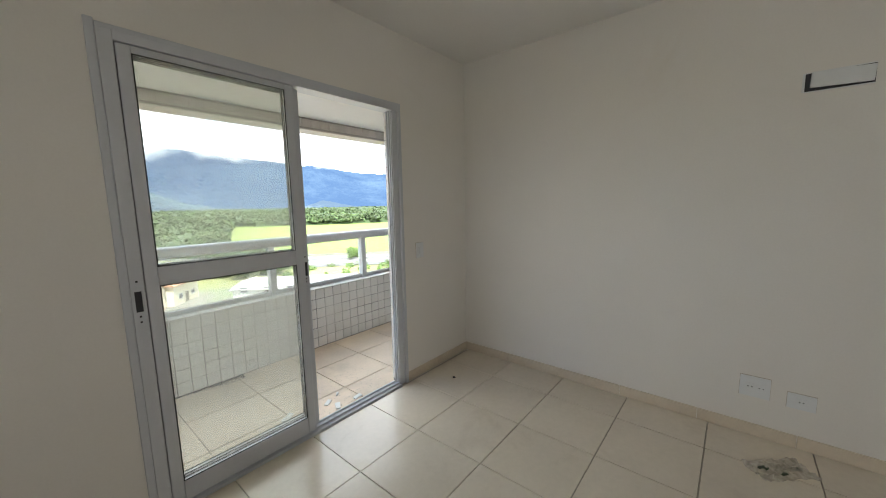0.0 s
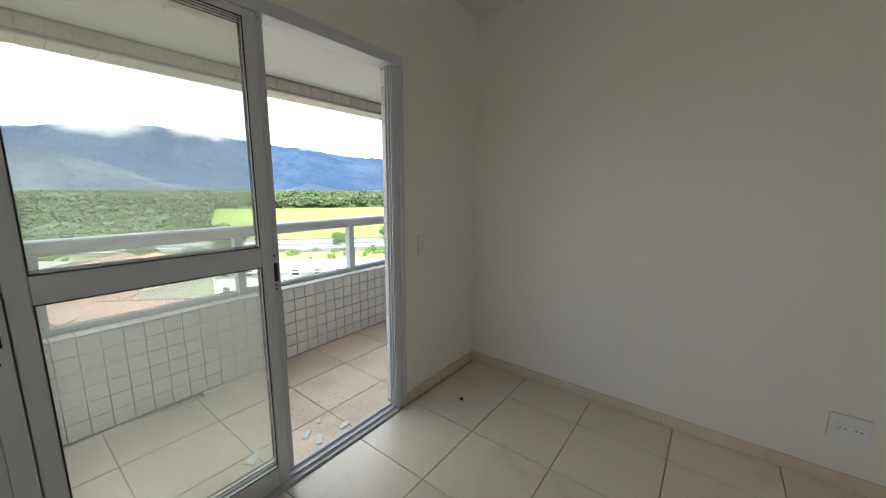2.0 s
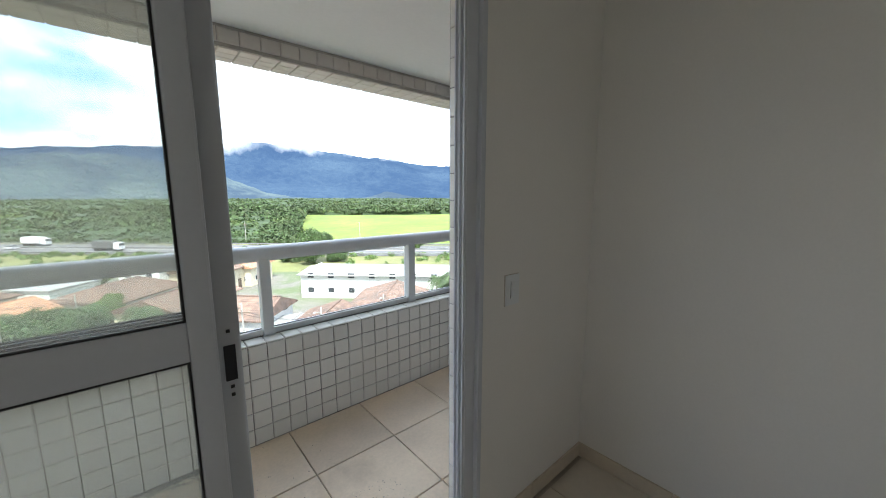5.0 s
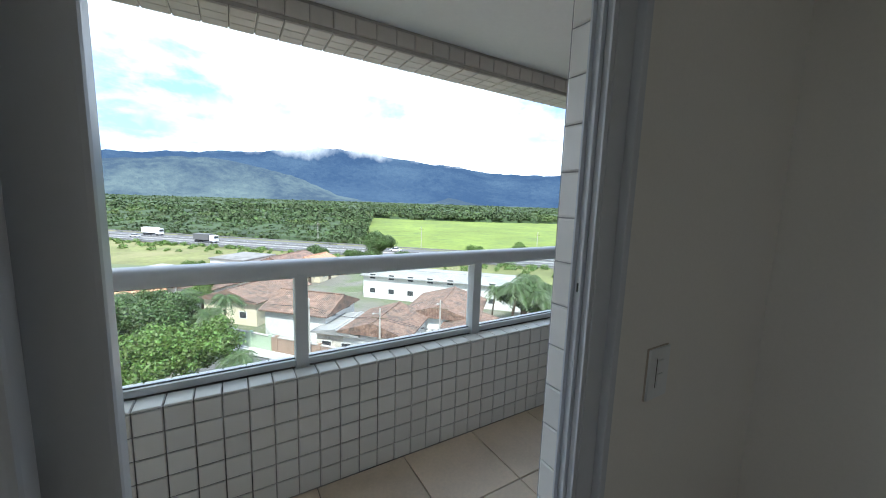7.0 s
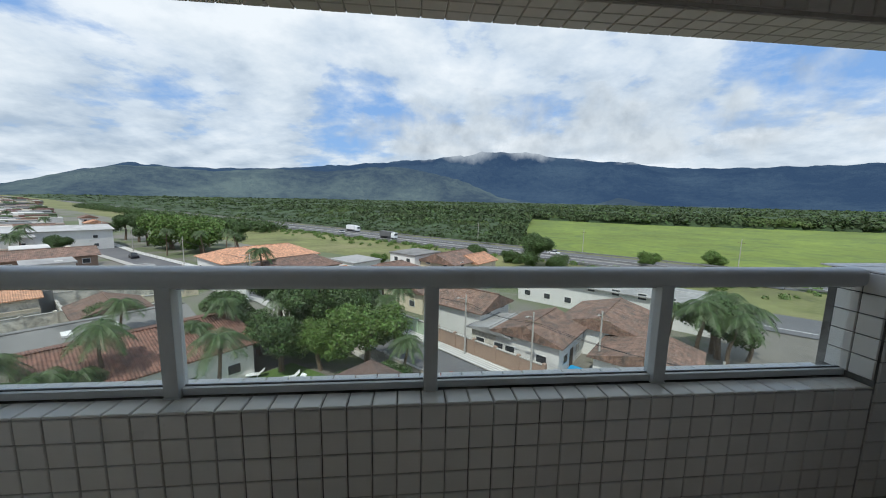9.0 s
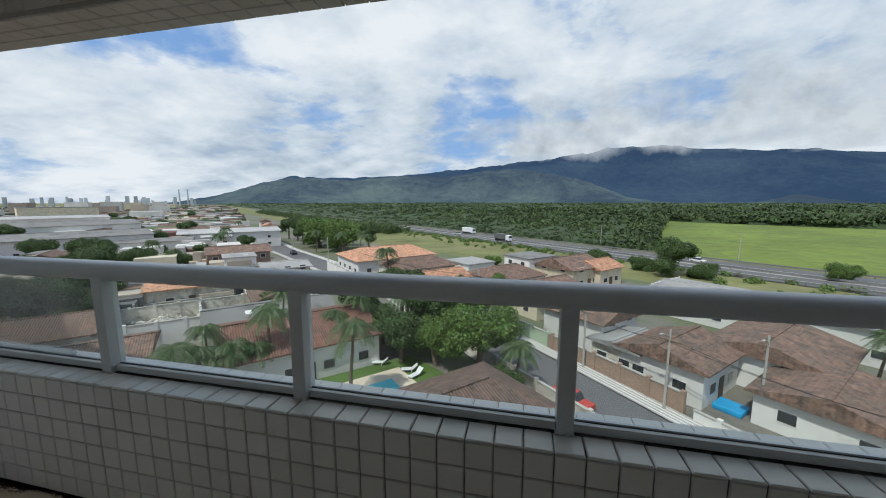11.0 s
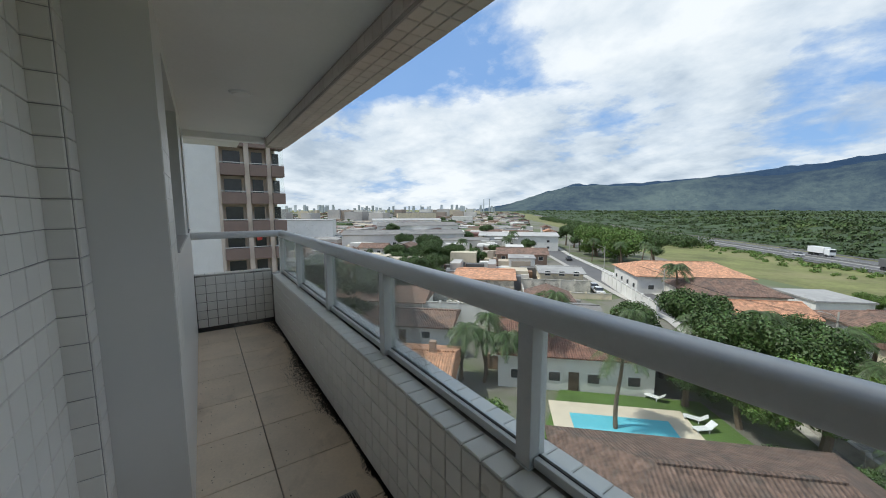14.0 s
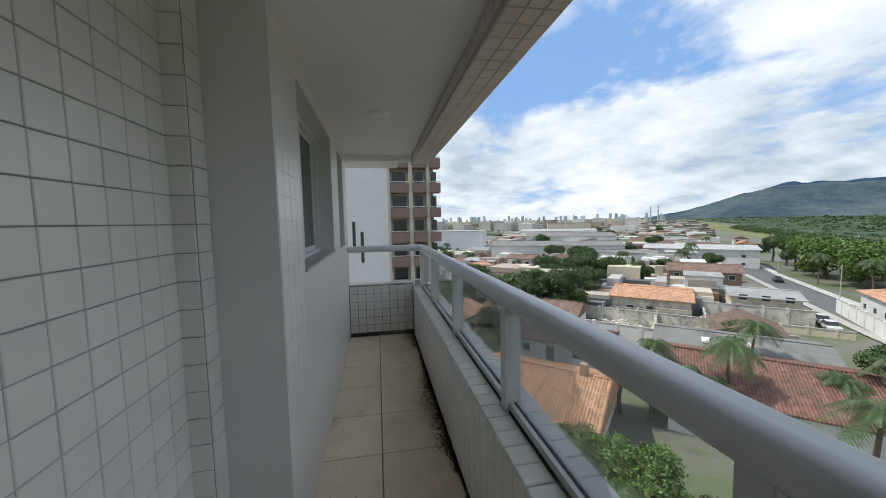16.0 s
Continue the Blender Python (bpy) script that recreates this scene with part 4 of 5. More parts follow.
    if abs((x + 90) * 0.66 + (y - 116) * 0.75) < 9 or (-50 < x < -38 and y < 14):
        continue
    town.append((x, y))
town.sort(key=lambda p: p[0] ** 2 + p[1] ** 2)
for x, y in town[:240]:
    k = rt.randrange(len(protos))
    turn = rt.choice((0, 90))
    if k not in made:
        wl, rf, w, d, h, r, fl = protos[k]
        made[k] = house(x, y, w, d, h, r, wl, rf, turn=turn, flat=fl, group="houses of the town", label=f"{'mouldy' if wl == 'old' else wl} town house with a {rf} roof")
    else:
        copy_thing(made[k], pose(x, y, G, 0, 0, UANG + turn))


def scatter_blocks(name, label, count, r0, r1, a0, a1, size, height, mats, seed):
    """Far buildings too small to tell apart, with pitched tops, in one mesh for each colour."""
    rr = random.Random(seed)
    data = [([], []) for _ in mats]
    for _ in range(count):
        az, r = radians(rr.uniform(a0, a1)), r0 * (r1 / r0) ** rr.random()
        x, y = -math.sin(az) * r, math.cos(az) * r
        if side(x, y) > -15:
            continue
        k = rr.randrange(len(mats))
        v, f = data[k]
        w, d, h = rr.uniform(*size) / 2, rr.uniform(*size) / 2, rr.uniform(*height)
        b = len(v)
        for zz_ in (0, h):
            for p, q in ((-w, -d), (w, -d), (w, d), (-w, d)):
                c = Vector((x, y, 0)) + U * p + V * q
                v.append((c.x, c.y, G + zz_))
        f += [(b, b + 1, b + 5, b + 4), (b + 1, b + 2, b + 6, b + 5), (b + 2, b + 3, b + 7, b + 6), (b + 3, b, b + 4, b + 7), (b + 4, b + 5, b + 6, b + 7)]
    for (v, f), m in zip(data, mats):
        if f:
            from_data(name, v, f, m, label=label, category="buildings", kind="stuff")


# the green boxes are added to stand for foliage among the houses
FARM = [mat("far_" + n, c, 0.8, 0.2, 0.05, 0.5, 0.0, island=True) for n, c in (("white", (0.47, 0.455, 0.43)), ("cream", (0.44, 0.38, 0.3)), ("rust", (0.2, 0.115, 0.085)), ("grey", (0.17, 0.17, 0.165)), ("green", (0.06, 0.09, 0.03)))]
scatter_blocks("distant_houses", "crowded low houses and green boxes for foliage of the town far off", 4200, 180, 1500, 43, 93, (6, 14), (3, 6.0), FARM, 5)
scatter_blocks("distant_blocks", "mid-rise apartment blocks of the town far off", 60, 380, 1400, 50, 93, (12, 26), (9, 18), FARM[:2], 6)
scatter_blocks("yard_sheds", "sheds, water tanks and yard walls between the town houses", 900, 75, 420, 42, 92, (1.6, 5.5), (1.8, 3.8), FARM[:4], 15)
scatter_blocks("yard_walls", "pale walls and rooftop boxes of the town", 420, 90, 420, 42, 92, (1.0, 9.0), (2.0, 6.4), FARM[:2], 16)
# distance haze is put into this pale bluish base colour
M_SKYL = mat("skyline_hazed", (0.42, 0.46, 0.5), 0.8, 0.15, 0.02, 0.3, 0.0, island=True)
scatter_blocks("skyline_towers", "high-rise towers on the horizon, paled by haze in their colour", 80, 2000, 2900, 47, 80, (8, 14), (14, 44), [M_SKYL], 8)
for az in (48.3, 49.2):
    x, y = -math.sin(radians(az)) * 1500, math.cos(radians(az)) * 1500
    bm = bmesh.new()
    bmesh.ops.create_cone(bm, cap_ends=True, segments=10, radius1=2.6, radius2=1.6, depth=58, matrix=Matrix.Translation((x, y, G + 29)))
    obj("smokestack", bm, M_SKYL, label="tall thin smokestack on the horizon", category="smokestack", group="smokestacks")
# halls
house(-140, 74, 22, 50, 8.0, 1.2, "white", "grey", turn=18, label="long white factory hall with a grey roof", win=6)
house(-270, 146, 26, 56, 9.0, 1.2, "white", "white", turn=18, label="large warehouse with a white roof", win=6)
house(-205, 118, 30, 50, 8.0, 1.6, "white", "grey", turn=18, label="large warehouse with a grey roof", win=5)
house(-118, 122, 20, 34, 6.5, 1.0, "white", "white", turn=0, label="pale low warehouse standing beside the street", win=4)
house(-185, 40, 14, 34, 13.0, 0, "white", "white", flat=True, turn=20, label="white mid-rise apartment block with dark windows", win=9)
house(-330, 190, 14, 40, 14.0, 0, "cream", "grey", flat=True, turn=20, label="cream mid-rise apartment block with dark windows", win=9)


# ---------------------------------------------------------------- neighbouring tower
M_TOWERW = mat("tower_white_tile", (0.70, 0.70, 0.68), 0.5, 0.05, 0.8, 8, 0.004, stain=(0.55, 0.54, 0.51), stain_at=(0.6, 0.9), stain_scale=0.4)
M_TOWERB = mat("tower_brown_band", (0.22, 0.16, 0.135), 0.7, 0.1, 0.8, 8, 0.003)
M_TOWERC = mat("tower_cream", (0.58, 0.50, 0.42), 0.8, 0.08, 0.8, 8, 0.003)
tower = thing("apartment_tower", "white tiled apartment tower with brown balcony fronts", "building", (-44.0, 2.2, G))
part("wall", box(-14, -0.0, -14, -0.0, 0, 36), M_TOWERW, tower, "white tiled side wall")
part("wall", box(-14, -1.2, 0.0, 5.6, 0, 36), M_TOWERC, tower, "cream recessed balcony wall")
for y0, y1 in ((-0.02, 0.28), (2.45, 2.9), (4.55, 4.95)):
    part("pilaster", box(-1.2, 0.12, y0, y1, 0, 36), M_TOWERC, tower)
for lev in range(12):
    z = 1.55 + 2.9 * lev
    for y0, y1 in ((0.28, 2.45), (2.9, 4.55), (4.95, 6.2)):
        b = part("balcony", box(-1.2, 0.35 if y1 < 6 else 0.55, y0, y1, z, z + 1.15, 0.03), M_TOWERB, tower, "brown balcony front")
        part("handrail", box(0.2, 0.28, y0, y1, z + 1.25, z + 1.32), M_TOWERW, b)
        part("window", box(-1.2, -1.14, y0 + 0.35, y1 - 0.25, z + 1.2, z + 2.6), M_HWIN, b)
    part("glazing", box(0.3, 0.34, 5.0, 6.15, z + 1.32, z + 2.9), M_RGLASS, tower)
for k, (yw, zw) in enumerate(((-5.6, 18.5), (-4.0, 16.2), (-3.1, 15.0))):
    part("slit_window", box(0.0, 0.04, yw - 0.18, yw + 0.18, zw - 1.2, zw + 2.4), M_HWIN, tower)
part("flower_box", box(0.0, 0.4, 3.2, 3.7, 15.1, 15.6, 0.1), mat("red_flowers", (0.45, 0.05, 0.04), 0.8, 0.3, 6, 30, 0.02), tower, "red flowers on a balcony")

# ---------------------------------------------------------------- pool garden
sheet("lawn", [(-23, 29.5), (-14, 38.5), (-5, 32), (-12, 24), (-18.5, 21)], 0.18, M_LAWN, "green lawn round the pool")
pool = thing("swimming_pool", "blue rectangular swimming pool with a pale paved edge", "pool", (-15.6, 28.2, G), UANG)
part("deck", box(-3.9, 3.9, -5.6, 5.9, 0.05, 0.26, 0.03), M_DECK, pool)
part("water", box(-2.0, 2.0, -4.0, 4.1, 0.2, 0.275), M_WATER, pool, "turquoise pool water")
part("tarp", box(-1.6, 0.6, -0.3, 1.7, 0.0, 0.5, 0.15), mat("blue_tarpaulin", (0.03, 0.32, 0.62), 0.5, 0.2, 1, 6, 0.05), thing("paddling_pool", "blue plastic paddling pool in a yard", "pool", (16.9, 33.4, G), UANG))
M_CONC = mat("garden_wall", (0.48, 0.45, 0.40), 0.9, 0.2, 0.6, 5, 0.01, stain=(0.16, 0.15, 0.12), stain_at=(0.5, 0.75), stain_scale=0.5)
def garden_wall(x0, y0, x1, y1, h, material, label):
    d = Vector((x1 - x0, y1 - y0))
    o = thing("garden_wall", label, "wall", (x0, y0, G), math.degrees(math.atan2(d.y, d.x)))
    part("wall", box(0, d.length, -0.1, 0.1, 0, h), material, o)
    part("coping", box(-0.05, d.length + 0.05, -0.16, 0.16, h, h + 0.1), M_PAVE, o)
    for k in range(int(d.length / 3) + 1):
        part("pillar", box(k * 3 - 0.18, k * 3 + 0.18, -0.19, 0.19, 0, h + 0.25), material, o)


garden_wall(8.5, 24.5, -22.5, 57.5, 1.4, M_CONC, "low stained garden wall along the street")
garden_wall(12.5, 32.5, 2.0, 44.5, 2.0, WALLS["brick"], "rough brick wall in front of the houses")
garden_wall(2.0, 44.5, -4, 51.5, 2.0, WALLS["green"], "pale green wall along the street")
garden_wall(22, 21, 13, 31.5, 1.1, WALLS["white"], "white balustrade wall along the street")
garden_wall(-31, 27, -20, 38.5, 1.6, WALLS["brick"], "low brick wall behind the parking yard")
garden_wall(-72.5, 40.3, -45, 68.2, 3.0, WALLS["old"], "tall mouldy ruined wall of a cleared plot")
garden_wall(-69, 37, -53, 53.6, 1.5, WALLS["old"], "low mouldy wall stub of a cleared plot")
garden_wall(-65.5, 33.8, -44, 56, 2.2, WALLS["old"], "broken mouldy wall of a cleared plot")
garden_wall(-52, 56, -40, 68, 1.2, WALLS["cream"], "low stained wall of a cleared plot")
garden_wall(-50, 29.5, -38, 41, 3.4, WALLS["white"], "tall white stained wall")
garden_wall(-66, 47.2, -60, 41.4, 2.4, WALLS["old"], "mouldy cross wall of a cleared plot")
garden_wall(-55, 58, -49, 52.3, 2.0, WALLS["old"], "mouldy cross wall of a cleared plot")
garden_wall(-48.5, 42.5, -40.5, 50.5, 1.3, WALLS["cream"], "low stained wall of a cleared plot")
garden_wall(-44, 50, -38.5, 55.5, 2.1, WALLS["old"], "broken mouldy wall of a cleared plot")
garden_wall(-53, 46.5, -48.5, 42.5, 1.8, WALLS["white"], "white stained wall stub of a cleared plot")
garden_wall(-37, 70, -52, 84, 2.6, WALLS["white"], "white wall along the street")
garden_wall(-29, 62.5, -37, 70, 2.6, WALLS["white"], "white wall along the street")


rr_ = random.Random(41)
vs, fs = [], []
for _ in range(420):
    c = Vector((-52, 46, G)) + U * rr_.uniform(-13, 13) + V * rr_.uniform(-9, 11)
    w, h = rr_.uniform(0.2, 0.9), rr_.uniform(0.15, 0.7)
    b, a0 = len(vs), rr_.uniform(0, 6.28)
    vs += [(c.x + w * rr_.uniform(0.6, 1.3) * math.cos(a0 + 1.5708 * k), c.y + w * rr_.uniform(0.6, 1.3) * math.sin(a0 + 1.5708 * k), G) for k in range(4)]
    vs += [(c.x + (v[0] - c.x) * 0.6, c.y + (v[1] - c.y) * 0.6, G + h * rr_.uniform(0.6, 1.2)) for v in vs[b:b + 4]]
    fs += [(b + k, b + (k + 1) % 4, b + 4 + (k + 1) % 4, b + 4 + k) for k in range(4)] + [(b + 4, b + 5, b + 6, b + 7)]
from_data("plot_rubble", vs, fs, WALLS["old"], label="heaps of pale broken masonry on a cleared plot", category="rubble", kind="stuff")


def car(x, y, a, colour, label):
    o = thing("car", label, "car", (x, y, G + 0.12), a, "parked and passing cars")
    m = mat("car_paint", colour, 0.25, 0.03, 1, 8, 0.0)
    bm = box(-2.05, 2.05, -0.85, 0.85, 0.28, 0.85, 0.14)
    part("body", bm, m, o)
    bm = box(-1.25, 1.0, -0.74, 0.74, 0.82, 1.42)
    for v in bm.verts:
        if v.co.z > 1.2:
            v.co.x *= 0.68
            v.co.y *= 0.84
    part("cabin", bm, M_HWIN, o, "dark glazed cabin")
    part("roof", box(-0.78, 0.6, -0.6, 0.6, 1.4, 1.46, 0.02), m, o)
    for xx in (-1.3, 1.3):
        for yy in (-0.8, 0.8):
            bm = bmesh.new()
            bmesh.ops.create_cone(bm, cap_ends=True, segments=14, radius1=0.31, radius2=0.31, depth=0.2, matrix=Matrix.Translation((xx, yy, 0.31)) @ Matrix.Rotation(radians(90), 4, "X"))
            part("wheel", bm, M_GASKET, o)
    return o


car(-22.8, 32.2, UANG + 95, (0.75, 0.75, 0.75), "white hatchback parked in a yard")
car(-44.5, 70.5, UANG + 3, (0.7, 0.7, 0.7), "white car parked beside the street")
car(-47.5, 73.5, UANG + 2, (0.62, 0.63, 0.65), "silver car parked beside the street")
car(3.2, 31.8, UANG, (0.45, 0.05, 0.035), "red car parked on the street")
car(-79, 107.5, UANG, (0.03, 0.03, 0.035), "dark car driving down the street")
car(-36, 190, UANG, (0.6, 0.6, 0.6), "white car on the highway")
car(50, 119, UANG, (0.7, 0.7, 0.7), "white car on the highway")


def lorry(x, y, a, colour, label):
    o = thing("truck", label, "truck", (x, y, G + 0.16), a, "trucks")
    part("cargo_box", box(-5, 2.2, -1.2, 1.2, 1.1, 3.4, 0.05), mat("truck_box", colour, 0.5, 0.06, 1, 8, 0.0), o)
    part("cab", box(2.5, 4.6, -1.15, 1.15, 0.6, 3.0, 0.2), M_PLAST, o)
    part("windscreen", box(4.58, 4.64, -0.95, 0.95, 1.8, 2.7), M_HWIN, o)
    part("chassis", box(-5, 4.4, -0.5, 0.5, 0.6, 1.0), M_GASKET, o)
    for xx in (-4, -2.9, 3.4):
        for yy in (-1.0, 1.0):
            bm = bmesh.new()
            bmesh.ops.create_cone(bm, cap_ends=True, segments=12, radius1=0.5, radius2=0.5, depth=0.3, matrix=Matrix.Translation((xx, yy, 0.5)) @ Matrix.Rotation(radians(90), 4, "X"))
            part("wheel", bm, M_GASKET, o)


lorry(-10, 163, UANG, (0.12, 0.12, 0.12), "dark truck with a white cab on the highway")
lorry(-31, 197, UANG, (0.75, 0.75, 0.75), "white box truck on the highway")


def pole(x, y, h, label="pale concrete street pole with a lamp arm"):
    o = thing("street_lamp", label, "street lamp", (x, y, G), UANG, "street poles")
    bm = bmesh.new()
    add_tube(bm, [(0, 0, 0), (0, 0, h)], [0.13, 0.08], 8)
    part("pole", bm, M_PAVE, o)
    bm = bmesh.new()
    add_tube(bm, [(0, 0, h * 0.9), (0.1, -0.8, h * 0.97), (0.1, -1.6, h)], [0.04, 0.035, 0.03], 6)
    part("arm", bm, M_PAVE, o)
    part("lamp_head", box(0.0, 0.18, -1.95, -1.55, h - 0.03, h + 0.06, 0.02), M_PAVE, o)
    part("crossarm", box(-0.9, 0.9, -0.06, 0.06, h * 0.86, h * 0.86 + 0.12), M_BARK, o)


for x, y in ((11.2, 32.8), (5.5, 39.5), (-8, 55.5), (-31, 69), (-60, 98), (-88, 120), (-120, 150), (21, 21.5), (18.5, 33)):
    pole(x, y, 7.5)
for k in range(7):
    xx = 30 + 34 * k
    pole(xx, 182 - 0.88 * xx, 8.5, "thin wooden power pole beside the meadow")


def wire(a, b, sag, name="power_line"):
    bm = bmesh.new()
    pts_ = [Vector(a).lerp(Vector(b), i / 10) - Vector((0, 0, sag * 4 * (i / 10) * (1 - i / 10))) for i in range(11)]
    add_tube(bm, pts_, [0.022] * 11, 4, False)
    obj(name, bm, M_GASKET, label="black overhead power line between street poles", category="cable", group="power lines")


LINE = [(21, 21.5), (11.2, 32.8), (5.5, 39.5), (-8, 55.5), (-31, 69), (-60, 98), (-88, 120), (-120, 150)]
for (x0, y0), (x1, y1) in zip(LINE, LINE[1:]):
    for q in (-0.7, 0.7):
        wire((x0 + q * U.x, y0 + q * U.y, G + 6.55), (x1 + q * U.x, y1 + q * U.y, G + 6.55), 0.5)


# ---------------------------------------------------------------- trees
def leaf_cloud(seed, blobs, count, size):
    """Many small leaf sprays set on the skins of overlapping clumps."""
    rr = np.random.RandomState(seed)
    verts, faces = [], []
    tot = sum(b[3] ** 2 for b in blobs)
    for cx, cy, cz, r in blobs:
        n = int(count * r * r / tot)
        d = rr.normal(size=(n, 3))
        d /= np.linalg.norm(d, axis=1)[:, None]
        rad = r * (0.55 + 0.5 * rr.rand(n)) * (1 + 0.18 * np.sin(5 * d[:, 0] + seed) * np.cos(4 * d[:, 1]))
        p = d * rad[:, None] * [1, 1, 0.78] + [cx, cy, cz]
        a = np.cross(d + 0.9 * rr.normal(size=(n, 3)), rr.normal(size=(n, 3)))
        a /= np.linalg.norm(a, axis=1)[:, None]
        b = np.cross(a, d + 0.6 * rr.normal(size=(n, 3)))
        b /= np.linalg.norm(b, axis=1)[:, None]
        s = (size * (0.6 + 0.8 * rr.rand(n)))[:, None]
        k0 = len(verts)
        quad = np.stack([p - a * s, p - b * s * 0.5, p + a * s, p + b * s * 0.55], 1).reshape(-1, 3)
        verts += quad.tolist()
        faces += [(k0 + 4 * i, k0 + 4 * i + 1, k0 + 4 * i + 2, k0 + 4 * i + 3) for i in range(n)]
    return verts, faces


def tree(name, seed, h, r, leaves, count=2600, label="", at=(0, 0), size=0.34):
    rr = random.Random(seed)
    o = thing(name, label, "tree", (at[0], at[1], G), rr.uniform(0, 360), "garden trees")
    bm = bmesh.new()
    top = h - r * 0.9
    add_tube(bm, [(0, 0, 0), (0.1 * r, 0.05 * r, top * 0.5), (0, 0, top), (0, 0, top + r * 0.5)], [0.07 * r + 0.08, 0.06 * r + 0.05, 0.05 * r + 0.03, 0.03], 7)
    blobs = [(0, 0, h - r * 0.75, r * 0.62)]
    for k in range(9):
        a, q = rr.uniform(0, 6.28), rr.uniform(0.35, 0.75) * r
        zc = h - r * rr.uniform(0.45, 1.3)
        blobs.append((q * math.cos(a), q * math.sin(a), zc, r * rr.uniform(0.28, 0.48)))
        add_tube(bm, [(0, 0, top * 0.75), (q * 0.5 * math.cos(a), q * 0.5 * math.sin(a), (top + zc) / 2), (q * math.cos(a), q * math.sin(a), zc)], [0.05 * r, 0.03 * r, 0.015 * r], 5, False)
    part("trunk", bm, M_BARK, o)
    v, f = leaf_cloud(seed, blobs, count, size)
    from_data("crown", v, f, leaves, o)
    return o


def palm(seed, h, frond, label, at, spread=1.0):
    rr = random.Random(seed)
    o = thing("palm_tree", label, "palm tree", (at[0], at[1], G), rr.uniform(0, 360), "garden palms")
    bm = bmesh.new()
    lean = rr.uniform(-0.6, 0.6)
    pts = [(lean * (k / 6) ** 2, 0.2 * math.sin(k), h * k / 6) for k in range(7)]
    add_tube(bm, pts, [0.2 - 0.016 * k for k in range(7)], 8)
    part("trunk", bm, M_BARK, o)
    verts, faces = [], []
    for k in range(22):
        az = 2.4 * k + rr.uniform(-0.2, 0.2)
        up = rr.uniform(-0.25, 0.95)
        base = Vector(pts[-1])
        dirn = Vector((math.cos(az), math.sin(az), 0))
        sidew = Vector((-math.sin(az), math.cos(az), 0))
        last = None
        for s in range(11):
            u = s / 10
            c = base + dirn * frond * (u * math.cos(up) + 0.1 * u) * spread + Vector((0, 0, frond * (u * math.sin(up) - 0.85 * u * u)))
            if last is not None:
                ln = frond * 0.27 * (0.35 + math.sin(math.pi * min(1, u * 0.9 + 0.08)))
                for sg in (-1, 1):
                    for q in (0.0, 0.25, 0.5, 0.75):
                        p = last.lerp(c, q)
                        tip = p + sidew * sg * ln + (c - last).normalized() * ln * 0.55 - Vector((0, 0, ln * rr.uniform(0.35, 0.8)))
                        w = (c - last) * 0.21
                        b = len(verts)
                        verts += [tuple(p - w * 0.5), tuple(p + w * 0.5), tuple(tip)]
                        faces.append((b, b + 1, b + 2))
            last = c
    from_data("crown", verts, faces, M_FROND, o)
    return o


t1 = tree("broadleaf_tree", 1, 8.5, 4.4, M_LEAF2, 24000, "dense round light green garden tree", (-5.6, 35.6), 0.135)
t2 = tree("broadleaf_tree", 2, 9.5, 4.0, M_LEAF, 18000, "dark green leafy garden tree", (-12.8, 42.2), 0.15)
t3 = tree("broadleaf_tree", 3, 7.0, 3.4, M_LEAF, 14000, "dark green shrubby tree in a garden", (-14.5, 36.6), 0.14)
for src, x, y, s, a in ((t2, -8.5, 43.0, 0.95, 40), (t3, -18.5, 41.0, 0.9, 120), (t2, -18, 48, 1.0, 200), (t1, -10.5, 36.8, 0.72, 150), (t3, -3.0, 30.5, 0.6, 10), (t3, -1.0, 27.5, 0.5, 70),
                        (t2, -23, 44.5, 0.8, 300), (t3, -11, 49, 0.95, 30), (t1, -19.0, 13.5, 0.8, 80), (t3, -15.5, 15.5, 0.75, 20), (t3, -6.5, 29.8, 0.55, 220),
                        (t1, -9.5, 99, 0.6, 50), (t2, 35, 98, 1.45, 90), (t3, 30, 103, 1.0, 10), (t3, 41, 95, 1.0, 190), (t1, 70, 97.5, 0.8, 20), (t1, 91, 97, 0.85, 260), (t3, 36, 37, 1.2, 45),
                        (t2, -112, 70, 1.0, 15), (t2, -103, 64, 1.1, 215), (t3, -96, 60, 1.2, 115), (t2, -122, 96, 1.0, 315), (t3, -88, 46, 1.1, 75), (t3, -60, 24, 1.1, 175), (t2, -70, 20, 1.1, 275), (t3, -76, 30, 1.0, 5),
                        (t3, -28, 98, 0.6, 65), (t3, -12, 60, 0.9, 165), (t1, -6, 66, 0.6, 265), (t2, 18, 99, 0.9, 100), (t3, 8, 102, 0.9, 60), (t2, -150, 130, 1.1, 60), (t2, -175, 85, 1.2, 160), (t3, -51, 18, 0.9, 60),
                        (t2, -98, 49, 0.9, 10), (t3, -95, 53, 1.1, 70), (t2, -92, 57, 0.95, 130), (t3, -90, 61, 1.15, 190), (t2, -87, 64, 0.9, 250), (t3, -84, 68, 1.1, 310), (t2, -96, 60, 1.0, 20), (t3, -101, 50, 1.1, 95),
                        (t2, -84, 141, 1.2, 20), (t2, -93, 134, 1.2, 120), (t2, -72, 133, 1.1, 220), (t2, -103, 144, 1.25, 320), (t2, -112, 150, 1.2, 60), (t2, -58, 124, 1.1, 160)):
    low_crown = 2.4 * s if y > 94 and x > -20 else 0.0
    c = copy_thing(src, pose(x, y, G - low_crown, 0, 0, a))
    c.scale = (s, s, s)
tb = tree("broadleaf_tree", 7, 14, 9.5, M_LEAF2, 14000, "huge spreading light green tree", (-66, 118), 0.36)
c = copy_thing(tb, pose(-80, 126, G, 0, 0, 130))
